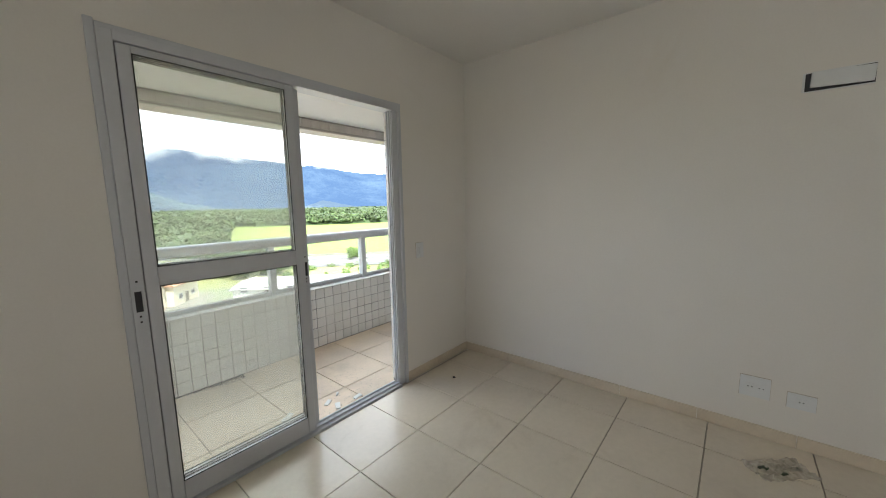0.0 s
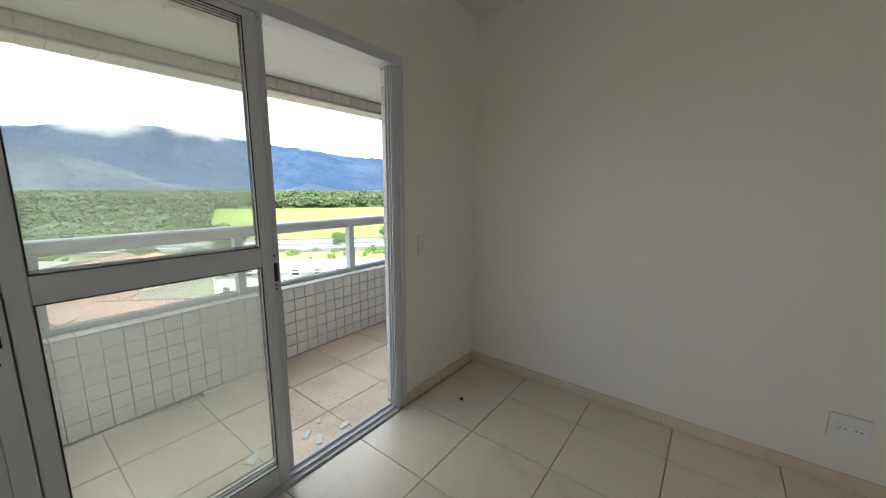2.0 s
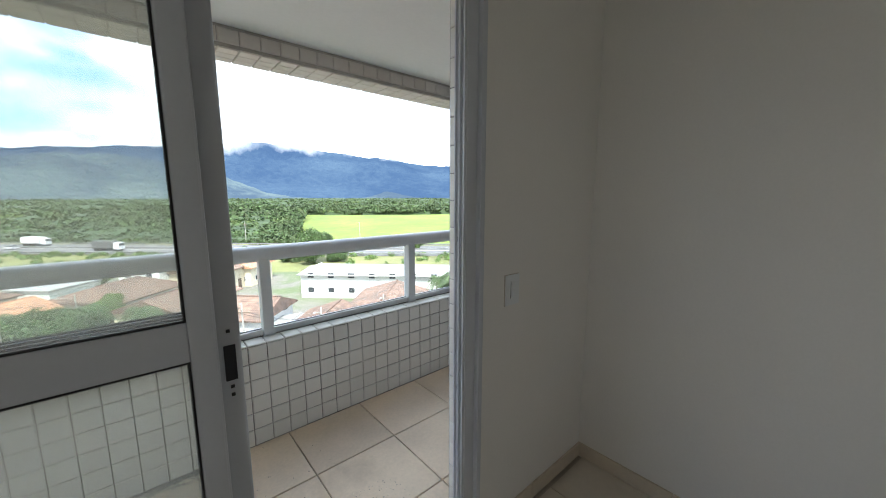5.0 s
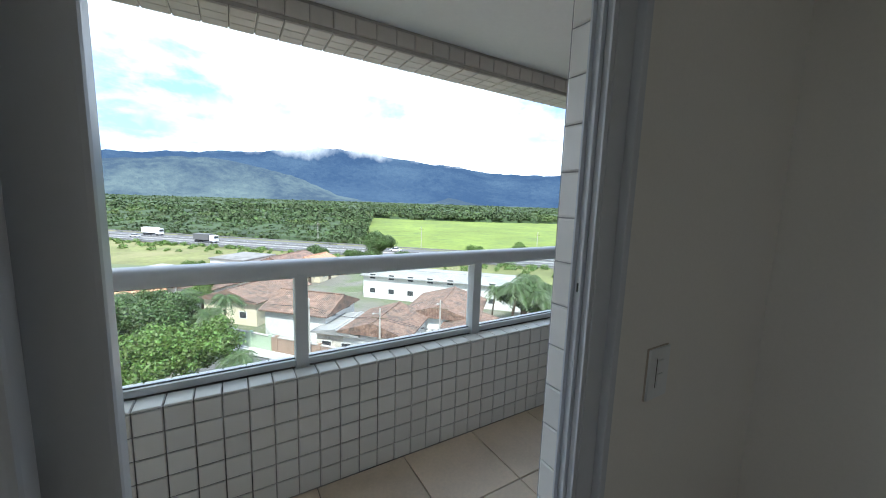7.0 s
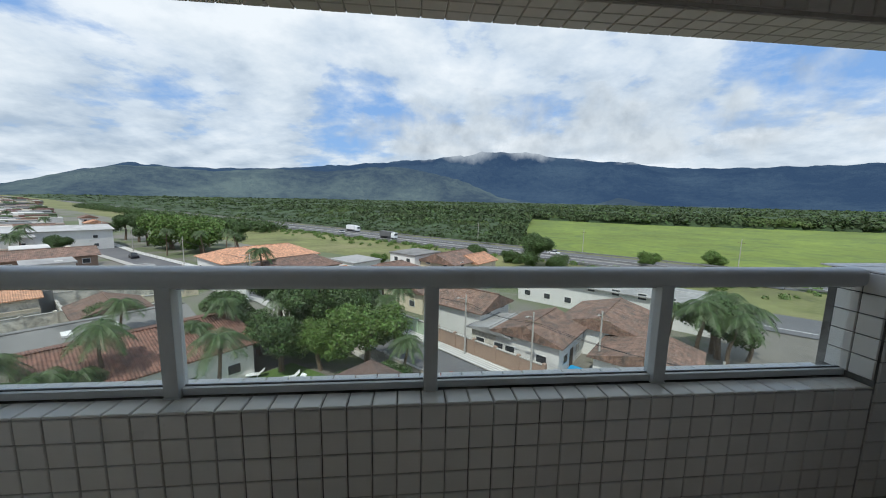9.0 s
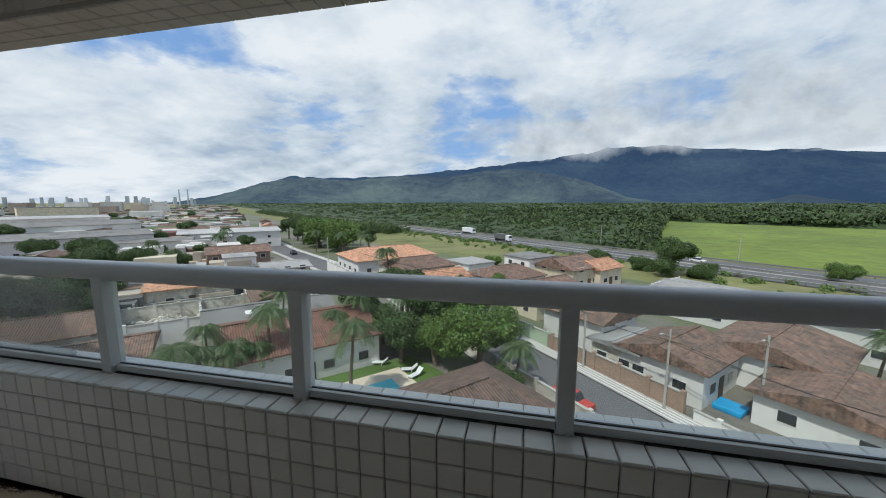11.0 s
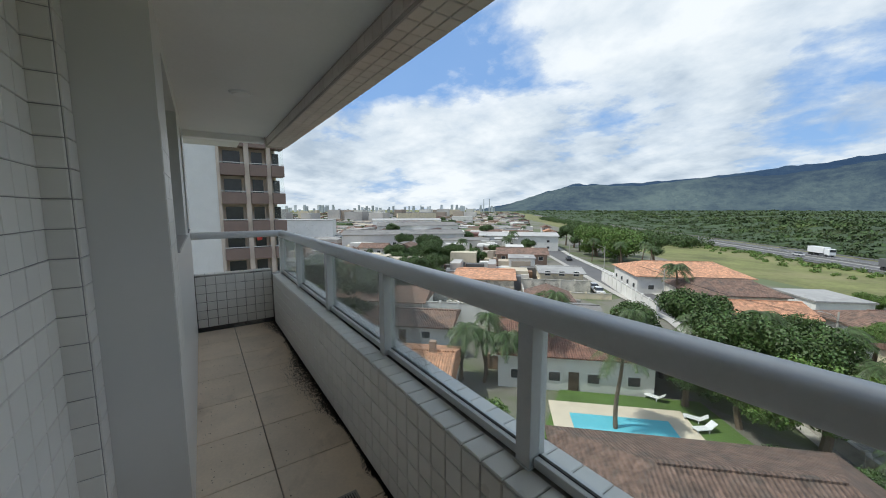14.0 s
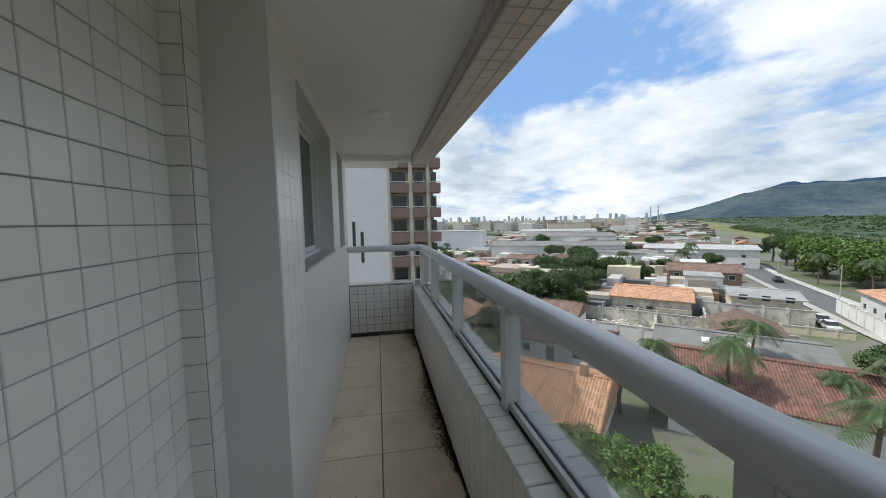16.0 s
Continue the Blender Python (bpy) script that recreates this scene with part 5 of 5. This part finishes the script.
p1 = palm(21, 7.5, 2.3, "tall slender palm beside the pool", (-16.2, 27.9))
p2 = palm(22, 5.4, 2.1, "feathery green palm in the garden", (-28.7, 24.4))
p3 = palm(23, 8.0, 2.2, "tall palm with drooping fronds", (-26.0, 29.6))
for src, x, y, s, a in ((p2, -27.2, 26.6, 1.0, 80), (p2, -30.5, 22.8, 1.1, 200), (p3, -29.8, 25.8, 0.85, 150), (p2, -25.8, 27.9, 0.9, 10), (p3, -31.6, 38.8, 0.9, 50), (p2, -22.5, 36.3, 1.0, 300),
                        (p3, -20.8, 38.6, 0.9, 120), (p2, -16.5, 45.5, 1.2, 30), (p3, -6.0, 47, 0.95, 230), (p2, -4.5, 43.8, 1.1, 170), (p3, -2.8, 45.0, 0.9, 20), (p2, -16.6, 12.4, 0.9, 90),
                        (p2, 33, 36.5, 1.35, 30), (p2, 36.5, 38.5, 1.4, 130), (p2, 39, 36, 1.2, 230), (p3, 31, 39, 0.8, 330), (p2, 35, 34.5, 1.2, 60), (p3, -56, 112, 1.0, 60), (p3, -52, 109, 0.9, 160), (p3, -60, 107, 1.0, 260),
                        (p3, -73, 112, 1.0, 10), (p3, -95, 92, 1.0, 100), (p3, -108, 110, 1.1, 200), (p3, -101, 101, 1.0, 300), (p2, -1.5, 33.5, 0.9, 100), (p2, -31, 75, 1.4, 20), (p2, -13, 53, 1.2, 20)):
    c = copy_thing(src, pose(x, y, G, 0, 0, a))
    c.scale = (s, s, s)

rq = random.Random(31)
count = 0
while count < 210:
    az, r = radians(rq.uniform(40, 96)), 62 * (420 / 62) ** rq.random()
    x, y = -math.sin(az) * r, math.cos(az) * r
    if side(x, y) > -6 or abs((x + 90) * 0.66 + (y - 116) * 0.75) < 5 or (x > -62 and y < 12):
        continue
    s = rq.uniform(0.55, 1.05)
    if any((x - q) ** 2 + (y - w) ** 2 < 120 for q, w in ((-62.8, 54.3), (-67, 70.5), (-75, 79), (-53.5, 68.5), (-54, 47), (-107, 104), (-120, 90), (-100, 38), (-140, 74), (-58, 58))):
        continue
    c = copy_thing((t2, t3, p3, t3)[count % 4], pose(x, y, G, 0, 0, rq.uniform(0, 360)))
    c.scale = (s, s, s)
    count += 1

# white garden furniture by the pool
for x, y, a in ((-12.9, 34.6, 20), (-11.9, 33.6, 60), (-16.6, 35.4, 10)):
    o = thing("sun_lounger", "white plastic sun lounger on the lawn", "lounger", (x, y, G + 0.18), a, "sun loungers")
    part("seat", box(-0.9, 0.3, -0.32, 0.32, 0.28, 0.34, 0.02), M_PLAST, o)
    bm = box(0.0, 0.75, -0.32, 0.32, 0, 0.06, 0.02)
    bmesh.ops.rotate(bm, verts=bm.verts, cent=(0, 0, 0), matrix=Matrix.Rotation(radians(-40), 3, "Y"))
    bmesh.ops.translate(bm, verts=bm.verts, vec=(0.3, 0, 0.28))
    part("backrest", bm, M_PLAST, o)
    for xx in (-0.8, 0.2):
        for yy in (-0.28, 0.28):
            part("leg", box(xx - 0.03, xx + 0.03, yy - 0.03, yy + 0.03, 0, 0.28), M_PLAST, o)

# ---------------------------------------------------------------- woods behind the highway
FAR_X, FAR_Y = (60, 122, 205, 360, 700), (420, 359, 290, 236, 130)   # far edge of the meadow


def past_road(x, y):
    return (y - (147 - 0.88 * x)) * 0.75


def wooded(x, y, slack=0.0):
    if past_road(x, y) < 25 + slack:
        return False
    return not ((x - 45) - (y - 142) * (77 / 217) > -slack and y < np.interp(x, FAR_X, FAR_Y) + slack)


def canopy(x, y):
    """Height of the tree tops over the ground: scrub by the road, taller inland."""
    inland = min(1.0, 0.22 + max(0.0, past_road(x, y) - 25) / 150)
    return (6.2 + 3.0 * noise.noise((x * 0.009, y * 0.009, 4.0)) + 1.6 * noise.noise((x * 0.035, y * 0.035, 9.0))) * inland


rw = np.random.RandomState(3)
crowns = []
edge = list(zip(FAR_X, FAR_Y)) + [(45, 142), (122, 359)]
for (ax, ay), (bx, by) in zip(edge, edge[1:]):
    if (ax, ay) != (FAR_X[-1], FAR_Y[-1]):
        for _ in range(int(math.hypot(bx - ax, by - ay) * 1.6)):
            u = rw.rand()
            x, y = ax + (bx - ax) * u, ay + (by - ay) * u
            n = rw.rand() * 16
            x, y = (x - n, y + 0.3 * n) if (ax, ay) == (45, 142) else (x + 0.3 * n, y + n)
            crowns.append((x, y, math.hypot(x, y)))
while len(crowns) < 10500:
    az, r = math.radians(rw.uniform(-72, 56)), 120 * (2300 / 120) ** rw.rand()
    x, y = -math.sin(az) * r, math.cos(az) * r
    if wooded(x, y):
        crowns.append((x, y, r))
verts, faces = [], []
for x, y, r in crowns:
    top = canopy(x, y) * rw.uniform(0.8, 1.3)
    rad = (1.3 + 0.22 * top) * rw.uniform(0.7, 1.5) * (1 + r / 1100)
    n = 30 if r < 500 else 20
    d = rw.normal(size=(n, 3))
    d[:, 2] = np.abs(d[:, 2]) - 0.25
    d /= np.linalg.norm(d, axis=1)[:, None]
    p = d * rad * rw.uniform(0.75, 1.1, (n, 1)) * [1, 1, 0.62] + [x, y, G + max(top - rad * 0.6, 0.3)]
    e = np.cross(d + 0.8 * rw.normal(size=(n, 3)), rw.normal(size=(n, 3)))
    e /= np.linalg.norm(e, axis=1)[:, None]
    g = np.cross(e, d + 0.5 * rw.normal(size=(n, 3)))
    g /= np.linalg.norm(g, axis=1)[:, None]
    q = (rad * rw.uniform(0.2, 0.42, n))[:, None]
    b = len(verts)
    verts += np.stack([p - e * q, p - g * q * 0.6, p + e * q, p + g * q * 0.6], 1).reshape(-1, 3).tolist()
    faces += [(b + 4 * i, b + 4 * i + 1, b + 4 * i + 2, b + 4 * i + 3) for i in range(n)]
from_data("woods", verts, faces, M_WOODS, label="dense dark green coastal woods beyond the highway", category="woods", kind="stuff")

NA, NR = 330, 120
vs, fs, inside = [], [], []
for i in range(NA):
    a = radians(-76 + 132 * i / (NA - 1))
    for j in range(NR):
        r = 120 * (2600 / 120) ** (j / (NR - 1))
        x, y = -math.sin(a) * r, math.cos(a) * r
        ok = wooded(x, y, 3.0)
        inside.append(ok)
        vs.append((x, y, G + (canopy(x, y) * 0.8 if ok else -0.4)))
for i in range(NA - 1):
    for j in range(NR - 1):
        q = (i * NR + j, i * NR + j + 1, (i + 1) * NR + j + 1, (i + 1) * NR + j)
        if any(inside[p] for p in q):
            fs.append(q)
from_data("woods_canopy", vs, fs, M_FLOORW, label="unbroken green canopy of the coastal woods", category="woods", kind="stuff")
# belt of trees between the town and the highway
rb_ = np.random.RandomState(19)
blobs = []
for q in range(520):
    x = -62 - 330 * rb_.rand() ** 1.3
    d = rb_.uniform(-22, -5)
    blobs.append((x + 0.66 * d, 147 - 0.88 * x + 0.75 * d, G + rb_.uniform(1.2, 3.6), rb_.uniform(1.8, 3.6)))
v, f = leaf_cloud(6, blobs, 46000, 0.45)
from_data("tree_belt", v, f, M_LEAF, label="belt of dark green trees between town and highway", category="woods", kind="stuff")
# hedge of scrub along the highway's near side
rs = np.random.RandomState(9)
blobs = []
for q in range(260):
    x = rs.uniform(-150, 120)
    d = -2.5 - 16 * rs.rand() ** 2.2
    yb = 147 - 0.88 * x
    blobs.append((x + 0.66 * d, yb + 0.75 * d, G + 0.3, rs.uniform(0.5, 1.5)))
v, f = leaf_cloud(5, blobs, 32000, 0.26)
from_data("scrub", v, f, M_LEAF2, label="patchy green scrub along the highway", category="scrub", kind="stuff")

# ---------------------------------------------------------------- hills
AZ = [-80, -60, -50, -40, -32, -25, -18, -8, -1, 5, 10, 17, 24, 30, 36, 40, 45, 48, 52]
EL = [4.4, 4.5, 4.3, 4.6, 5.1, 6.2, 7.2, 6.6, 5.8, 5.2, 4.7, 4.1, 3.6, 3.4, 3.2, 2.3, 0.7, 0.1, -0.4]


def hill_mesh(r0, r1, crest, scale_el, seed, az0, az1, nz=240, nr=30):
    vs, fs = [], []
    for i in range(nz):
        az = az0 + (az1 - az0) * i / (nz - 1)
        el = float(np.interp(az, AZ, EL)) * scale_el(az)
        el += 0.22 * noise.noise((az * 0.35, seed, 0)) + 0.12 * noise.noise((az * 1.1, seed, 3))
        for j in range(nr):
            u = j / (nr - 1)
            r = r0 + (r1 - r0) * u
            x, y = -math.sin(radians(az)) * r, math.cos(radians(az)) * r
            up = min(1.0, u / crest)
            prof = up * up * (3 - 2 * up)
            rug = noise.multi_fractal((x * 0.0016 + seed, y * 0.0016, 0.3), 0.9, 2.1, 5) * 0.2
            z = (r0 + (r1 - r0) * crest) * math.tan(radians(max(el, -0.5))) * max(0.0, prof * (1 - 0.5 * max(0.0, u - crest)) + (rug - 0.12) * 4 * up * (1 - up)) if el > -0.4 else -20
            vs.append((x, y, z - (17 if j == 0 else 0) * 1.0 - (1 - prof) * 16))
    for i in range(nz - 1):
        for j in range(nr - 1):
            fs.append((i * nr + j, i * nr + j + 1, (i + 1) * nr + j + 1, (i + 1) * nr + j))
    return vs, fs


def hill_mat(name, near, far, haze_glow):
    """Forested slopes under kilometres of humid air, its haze put in as blue emission."""
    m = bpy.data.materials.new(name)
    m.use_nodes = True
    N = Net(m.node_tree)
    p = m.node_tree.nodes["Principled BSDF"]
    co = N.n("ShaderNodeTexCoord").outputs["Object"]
    # broad noise paints sunlit and cloud-shaded patches into the base colour
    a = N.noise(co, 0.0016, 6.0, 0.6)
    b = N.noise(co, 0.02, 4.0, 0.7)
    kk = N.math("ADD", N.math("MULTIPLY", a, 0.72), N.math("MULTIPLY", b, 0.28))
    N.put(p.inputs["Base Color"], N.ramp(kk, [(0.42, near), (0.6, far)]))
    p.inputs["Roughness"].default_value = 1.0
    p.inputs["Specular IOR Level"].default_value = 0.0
    p.inputs["Emission Color"].default_value = (*haze_glow[:3], 1)
    p.inputs["Emission Strength"].default_value = haze_glow[3]
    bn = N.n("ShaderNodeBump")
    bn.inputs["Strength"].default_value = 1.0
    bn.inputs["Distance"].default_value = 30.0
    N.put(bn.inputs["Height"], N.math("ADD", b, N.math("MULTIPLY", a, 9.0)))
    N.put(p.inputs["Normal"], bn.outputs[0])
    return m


# the range's cloud shade and blue haze are put into its colours
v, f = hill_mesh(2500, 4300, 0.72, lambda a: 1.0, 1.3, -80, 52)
from_data("backdrop_range", v, f, hill_mat("far_range", (0.008, 0.013, 0.018), (0.03, 0.042, 0.045), (0.045, 0.085, 0.17, 0.72)), label="forested mountain range tinted blue for haze, with cloud on its crest", kind="structure")
REACH = ((-45, -36, -32, -28, -20, -14, -8, 0, 6, 12, 20, 27, 33, 52), (0, 0, 0.16, 0, 0, 0.1, 0.48, 0.8, 0.9, 0.86, 1.0, 0.9, 1.02, 1.02))
# foothills painted paler, as sunlit and hazed, in colour and emission
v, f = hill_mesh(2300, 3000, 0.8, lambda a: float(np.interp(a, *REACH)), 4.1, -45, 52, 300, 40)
from_data("backdrop_hills", v, f, hill_mat("near_hills", (0.003, 0.006, 0.008), (0.075, 0.092, 0.065), (0.08, 0.118, 0.172, 0.76)), label="green foothills with sunlit patches and haze in their colour", kind="structure")

# cloud lying on the crest
def cloud_mat():
    m = bpy.data.materials.new("mountain_cloud")
    m.use_nodes = True
    t = m.node_tree
    N = Net(t)
    t.nodes.remove(t.nodes["Principled BSDF"])
    co = N.n("ShaderNodeTexCoord").outputs["Object"]
    sp = N.n("ShaderNodeSeparateXYZ")
    N.put(sp.inputs[0], co)
    band = N.ramp(N.math("DIVIDE", sp.outputs[2], 1000.0), [(0.31, 0.0), (0.42, 0.36), (0.62, 0.4), (0.97, 0.0)])
    ends = N.ramp(N.math("ADD", N.math("DIVIDE", sp.outputs[0], 6000.0), 0.5), [(0.40, 0.0), (0.52, 1.0), (0.82, 1.0), (0.98, 0.55)])
    a = N.noise(co, 0.0028, 6.0, 0.55, 0.2)
    k = N.math("ADD", N.math("MULTIPLY", N.math("SUBTRACT", a, 0.5), 1.5), N.math("MULTIPLY", band, ends))
    mask = N.ramp(k, [(0.1, 0.0), (0.5, 0.9)])
    em = N.n("ShaderNodeEmission")
    N.put(em.inputs[0], N.ramp(N.noise(co, 0.003, 6.0, 0.6), [(0.36, (0.44, 0.48, 0.53)), (0.62, (0.7, 0.73, 0.76))]))
    cl = N.n("ShaderNodeBsdfTransparent")
    mx = N.n("ShaderNodeMixShader")
    N.put(mx.inputs[0], N.math("MULTIPLY", mask, N.math("GREATER_THAN", N.math("MULTIPLY", band, ends), 0.001)))
    N.put(mx.inputs[1], cl.outputs[0])
    N.put(mx.inputs[2], em.outputs[0])
    N.put(t.nodes["Material Output"].inputs[0], mx.outputs[0])
    return m


vs, fs = [], []
for i in range(31):
    az = radians(-75 + 95 * i / 30)
    for z in (300, 1000):
        vs.append((-math.sin(az) * 3250, math.cos(az) * 3250, z))
fs = [(2 * i, 2 * i + 2, 2 * i + 3, 2 * i + 1) for i in range(30)]
from_data("backdrop_clouds", vs, fs, cloud_mat(), label="grey and white cloud lying on the mountain crest", kind="structure")

# ================================================================ tiles, piece by piece
def tile_mesh(name, w, h, t, material, chamfer=0.004):
    """One tile in the xy plane, its face up."""
    a, b, c, d = w / 2, h / 2, w / 2 - chamfer, h / 2 - chamfer
    v = [(-a, -b, 0), (a, -b, 0), (a, b, 0), (-a, b, 0), (-a, -b, t * 0.6), (a, -b, t * 0.6), (a, b, t * 0.6), (-a, b, t * 0.6), (-c, -d, t), (c, -d, t), (c, d, t), (-c, d, t)]
    f = [(8, 9, 10, 11)]
    for k in range(4):
        n = (k + 1) % 4
        f += [(k, n, 4 + n, 4 + k), (4 + k, 4 + n, 8 + n, 8 + k)]
    me = bpy.data.meshes.new(name)
    me.from_pydata(v, [], f)
    me.materials.append(material)
    return me


rl = random.Random(77)


def lay(me, m, parent, wobble=0.25, name="tile"):
    o = new(name, me)
    o.parent = parent
    o.matrix_basis = m @ pose(0, 0, rl.uniform(-0.0004, 0.0006), rl.uniform(-wobble, wobble), rl.uniform(-wobble, wobble), 0)
    return o


def joined(name, me, mats, parent, material):
    """Many alike tiles as one mesh."""
    vs, fs = [], []
    co = [v.co.copy() for v in me.vertices]
    polys = [tuple(p.vertices) for p in me.polygons]
    for m in mats:
        b = len(vs)
        vs += [tuple(m @ c) for c in co]
        fs += [tuple(b + i for i in p) for p in polys]
    return from_data(name, vs, fs, material, parent, kind="stuff")


P = 0.1025
T10 = tile_mesh("facade_tile", 0.0968, 0.0968, 0.008, M_TILE, 0.003)
# parapet's inner face
ROWS_P = 6
near, rest = [], []
for i in range(int((0.9 - XE) / P)):
    x = 0.9 - P * (i + 0.5)
    for r in range(ROWS_P):
        z = PZ - 0.012 - P * (r + 0.5)
        m = Matrix.Translation((x, PY, z)) @ Matrix.Rotation(radians(90), 4, "X")
        (near if -4.3 < x < 0.7 else rest).append(m)
for m in near:
    lay(T10, m, parapet)
joined("tiles_rest", T10, rest, parapet, M_TILE)
# ledge on top: one row of wider tiles and a slim outer row
TL = tile_mesh("ledge_tile", 0.0968, 0.108, 0.009, M_TILE)
TL2 = tile_mesh("ledge_tile_outer", 0.0985, 0.125, 0.009, M_TILE)
for i in range(int((0.9 - XE) / P)):
    x = 0.9 - P * (i + 0.5)
    lay(TL, Matrix.Translation((x, PY + 0.048, PZ - 0.011)), parapet)
    lay(TL2, Matrix.Translation((x, PY + 0.2, PZ - 0.0112)), parapet, 0.1)
# far end wall
for i in range(8):
    for r in range(6):
        lay(T10, Matrix.Translation((XE, PY - 0.06 - P * i, PZ + 0.03 - P * (r + 0.5))) @ Matrix.Rotation(radians(90), 4, "Z") @ Matrix.Rotation(radians(90), 4, "X"), end_parapet)
for i in range(8):
    lay(TL2, Matrix.Translation((XE - 0.06, PY - 0.06 - P * i, PZ + 0.046)) @ Matrix.Rotation(radians(90), 4, "Z"), end_parapet)
# end pier: side and front
for r in range(5):
    z = 1.13 - P * (r + 0.5)
    for k in range(2):
        lay(T10, Matrix.Translation((0.905, PY + 0.05 + P * k, z)) @ Matrix.Rotation(radians(-90), 4, "Z") @ Matrix.Rotation(radians(90), 4, "X"), pier)
for r in range(11):
    for k in range(6):
        lay(T10, Matrix.Translation((0.96 + P * k, PY - 0.004, 1.125 - P * (r + 0.5))) @ Matrix.Rotation(radians(90), 4, "X"), pier)
for k in range(6):
    for q in range(3):
        lay(T10, Matrix.Translation((0.96 + P * k, PY + 0.05 + P * q, 1.13)), pier)
# edge beam: inner face and underside
near, rest = [], []
for i in range(int((1.5 - XE) / P)):
    x = 1.5 - P * (i + 0.5)
    near.append((Matrix.Translation((x, BI, BB + 0.053)) @ Matrix.Rotation(radians(90), 4, "X"), x))
    for q in range(3):
        near.append((Matrix.Translation((x, BI + 0.038 + 0.0745 * q, BB)) @ Matrix.Rotation(radians(180), 4, "X"), x))
# white tiles browned in the colour for shade and warm roof bounce
M_BTILE = mat("beam_tile_shade_and_bounce", (0.6, 0.54, 0.49), 0.4, 0.05, 2, 30, 0.0, rand=0.05, stain=(0.42, 0.35, 0.3), stain_at=(0.5, 0.85), stain_scale=1.1, rv=0.05)
T9 = tile_mesh("beam_tile", 0.0985, 0.0715, 0.008, M_BTILE)
for m, x in near:
    if -5.2 < x < 1.0:
        lay(T9, m, beam)
joined("tiles_rest", T9, [m for m, x in near if not -5.2 < x < 1.0], beam, M_BTILE)
TW = tile_mesh("wall_tile", 0.0988, 0.0988, 0.006, M_TILE, 0.002)
# tiled wall left of the door, seen from the balcony
skin = bpy.data.objects["wall_north_skin"]
for i in range(8):
    for r in range(23):
        x, z = S1X + 0.05 + P * i, BC - 0.03 - P * (r + 0.5)
        if x < DX0 - 0.03:
            lay(TW, Matrix.Translation((x, WT, z)) @ Matrix.Rotation(radians(180), 4, "Z") @ Matrix.Rotation(radians(90), 4, "X"), skin)
pil = bpy.data.objects["pilaster"]
TP = tile_mesh("pilaster_tile", 0.074, 0.0985, 0.006, M_TILE)
for r in range(23):
    z = BC - 0.03 - P * (r + 0.5)
    lay(TP, Matrix.Translation((S1X, WT + 0.04, z)) @ Matrix.Rotation(radians(90), 4, "Z") @ Matrix.Rotation(radians(90), 4, "X"), pil)
    lay(TW, Matrix.Translation((S1X - 0.049, S1Y, z)) @ Matrix.Rotation(radians(180), 4, "Z") @ Matrix.Rotation(radians(90), 4, "X"), pil)
# larger smooth cladding strips on the deeper step and the window wall
TS = tile_mesh("smooth_tile", 0.0985, 0.0985, 0.003, M_TILE, 0.001)
for i in range(4):
    for r in range(10):
        lay(TS, Matrix.Translation((S2X - 0.06 - P * i, S2Y, 1.72 - P * r)) @ Matrix.Rotation(radians(180), 4, "Z") @ Matrix.Rotation(radians(90), 4, "X"), wall_win, 0.1)
# door reveal: one tile deep on the right-hand side and over the head
east = bpy.data.objects["wall_north_skin_east"]
reveal = obj("wall_reveal", box(DX1 - 0.002, DX1 + 0.019, 0.051, WT + 0.004, BF, DTOP), M_WGROUT, label="white tiled reveal beside the balcony door", kind="structure")
TR = tile_mesh("reveal_tile", 0.098, 0.099, 0.006, M_TILE)
for r in range(22):
    z = DTOP - 0.02 - P * (r + 0.5)
    if z > 0:
        lay(TR, Matrix.Translation((DX1 - 0.002, 0.104, z)) @ Matrix.Rotation(radians(-90), 4, "Z") @ Matrix.Rotation(radians(90), 4, "X"), reveal)
# room floor
fl = bpy.data.objects["floor"]
FX, FY = 0.455, 0.478
TF = tile_mesh("floor_tile", FX - 0.004, FY - 0.004, 0.012, M_FLOOR, 0.0015)
for i in range(11):
    for j in range(10):
        x, y = -1.69 + FX * (i - 6 + 0.5), -0.028 - FY * (j + 0.5)
        if x < 0.15 and x > ROOM_X0 - 0.1:
            lay(TF, Matrix.Translation((x, y, -0.012)), fl, 0.04)
# balcony floor
bf = bpy.data.objects["balcony_floor"]
BX = 0.487
TB = tile_mesh("floor_tile", BX - 0.005, 0.455, 0.008, M_BFLOOR, 0.002)
TB3 = tile_mesh("cut_tile", BX - 0.005, 0.303, 0.008, M_BFLOOR, 0.002)
for i in range(17):
    x = 1.27 - BX * (i + 0.5)
    if x > XE:
        lay(TB, Matrix.Translation((x, 1.0825, BF - 0.008)), bf, 0.08)
        lay(TB, Matrix.Translation((x, 0.6205, BF - 0.008)), bf, 0.08)
        if i and x > -3.6:
            lay(TB3, Matrix.Translation((x, 0.2355, BF - 0.008)), bf, 0.05)
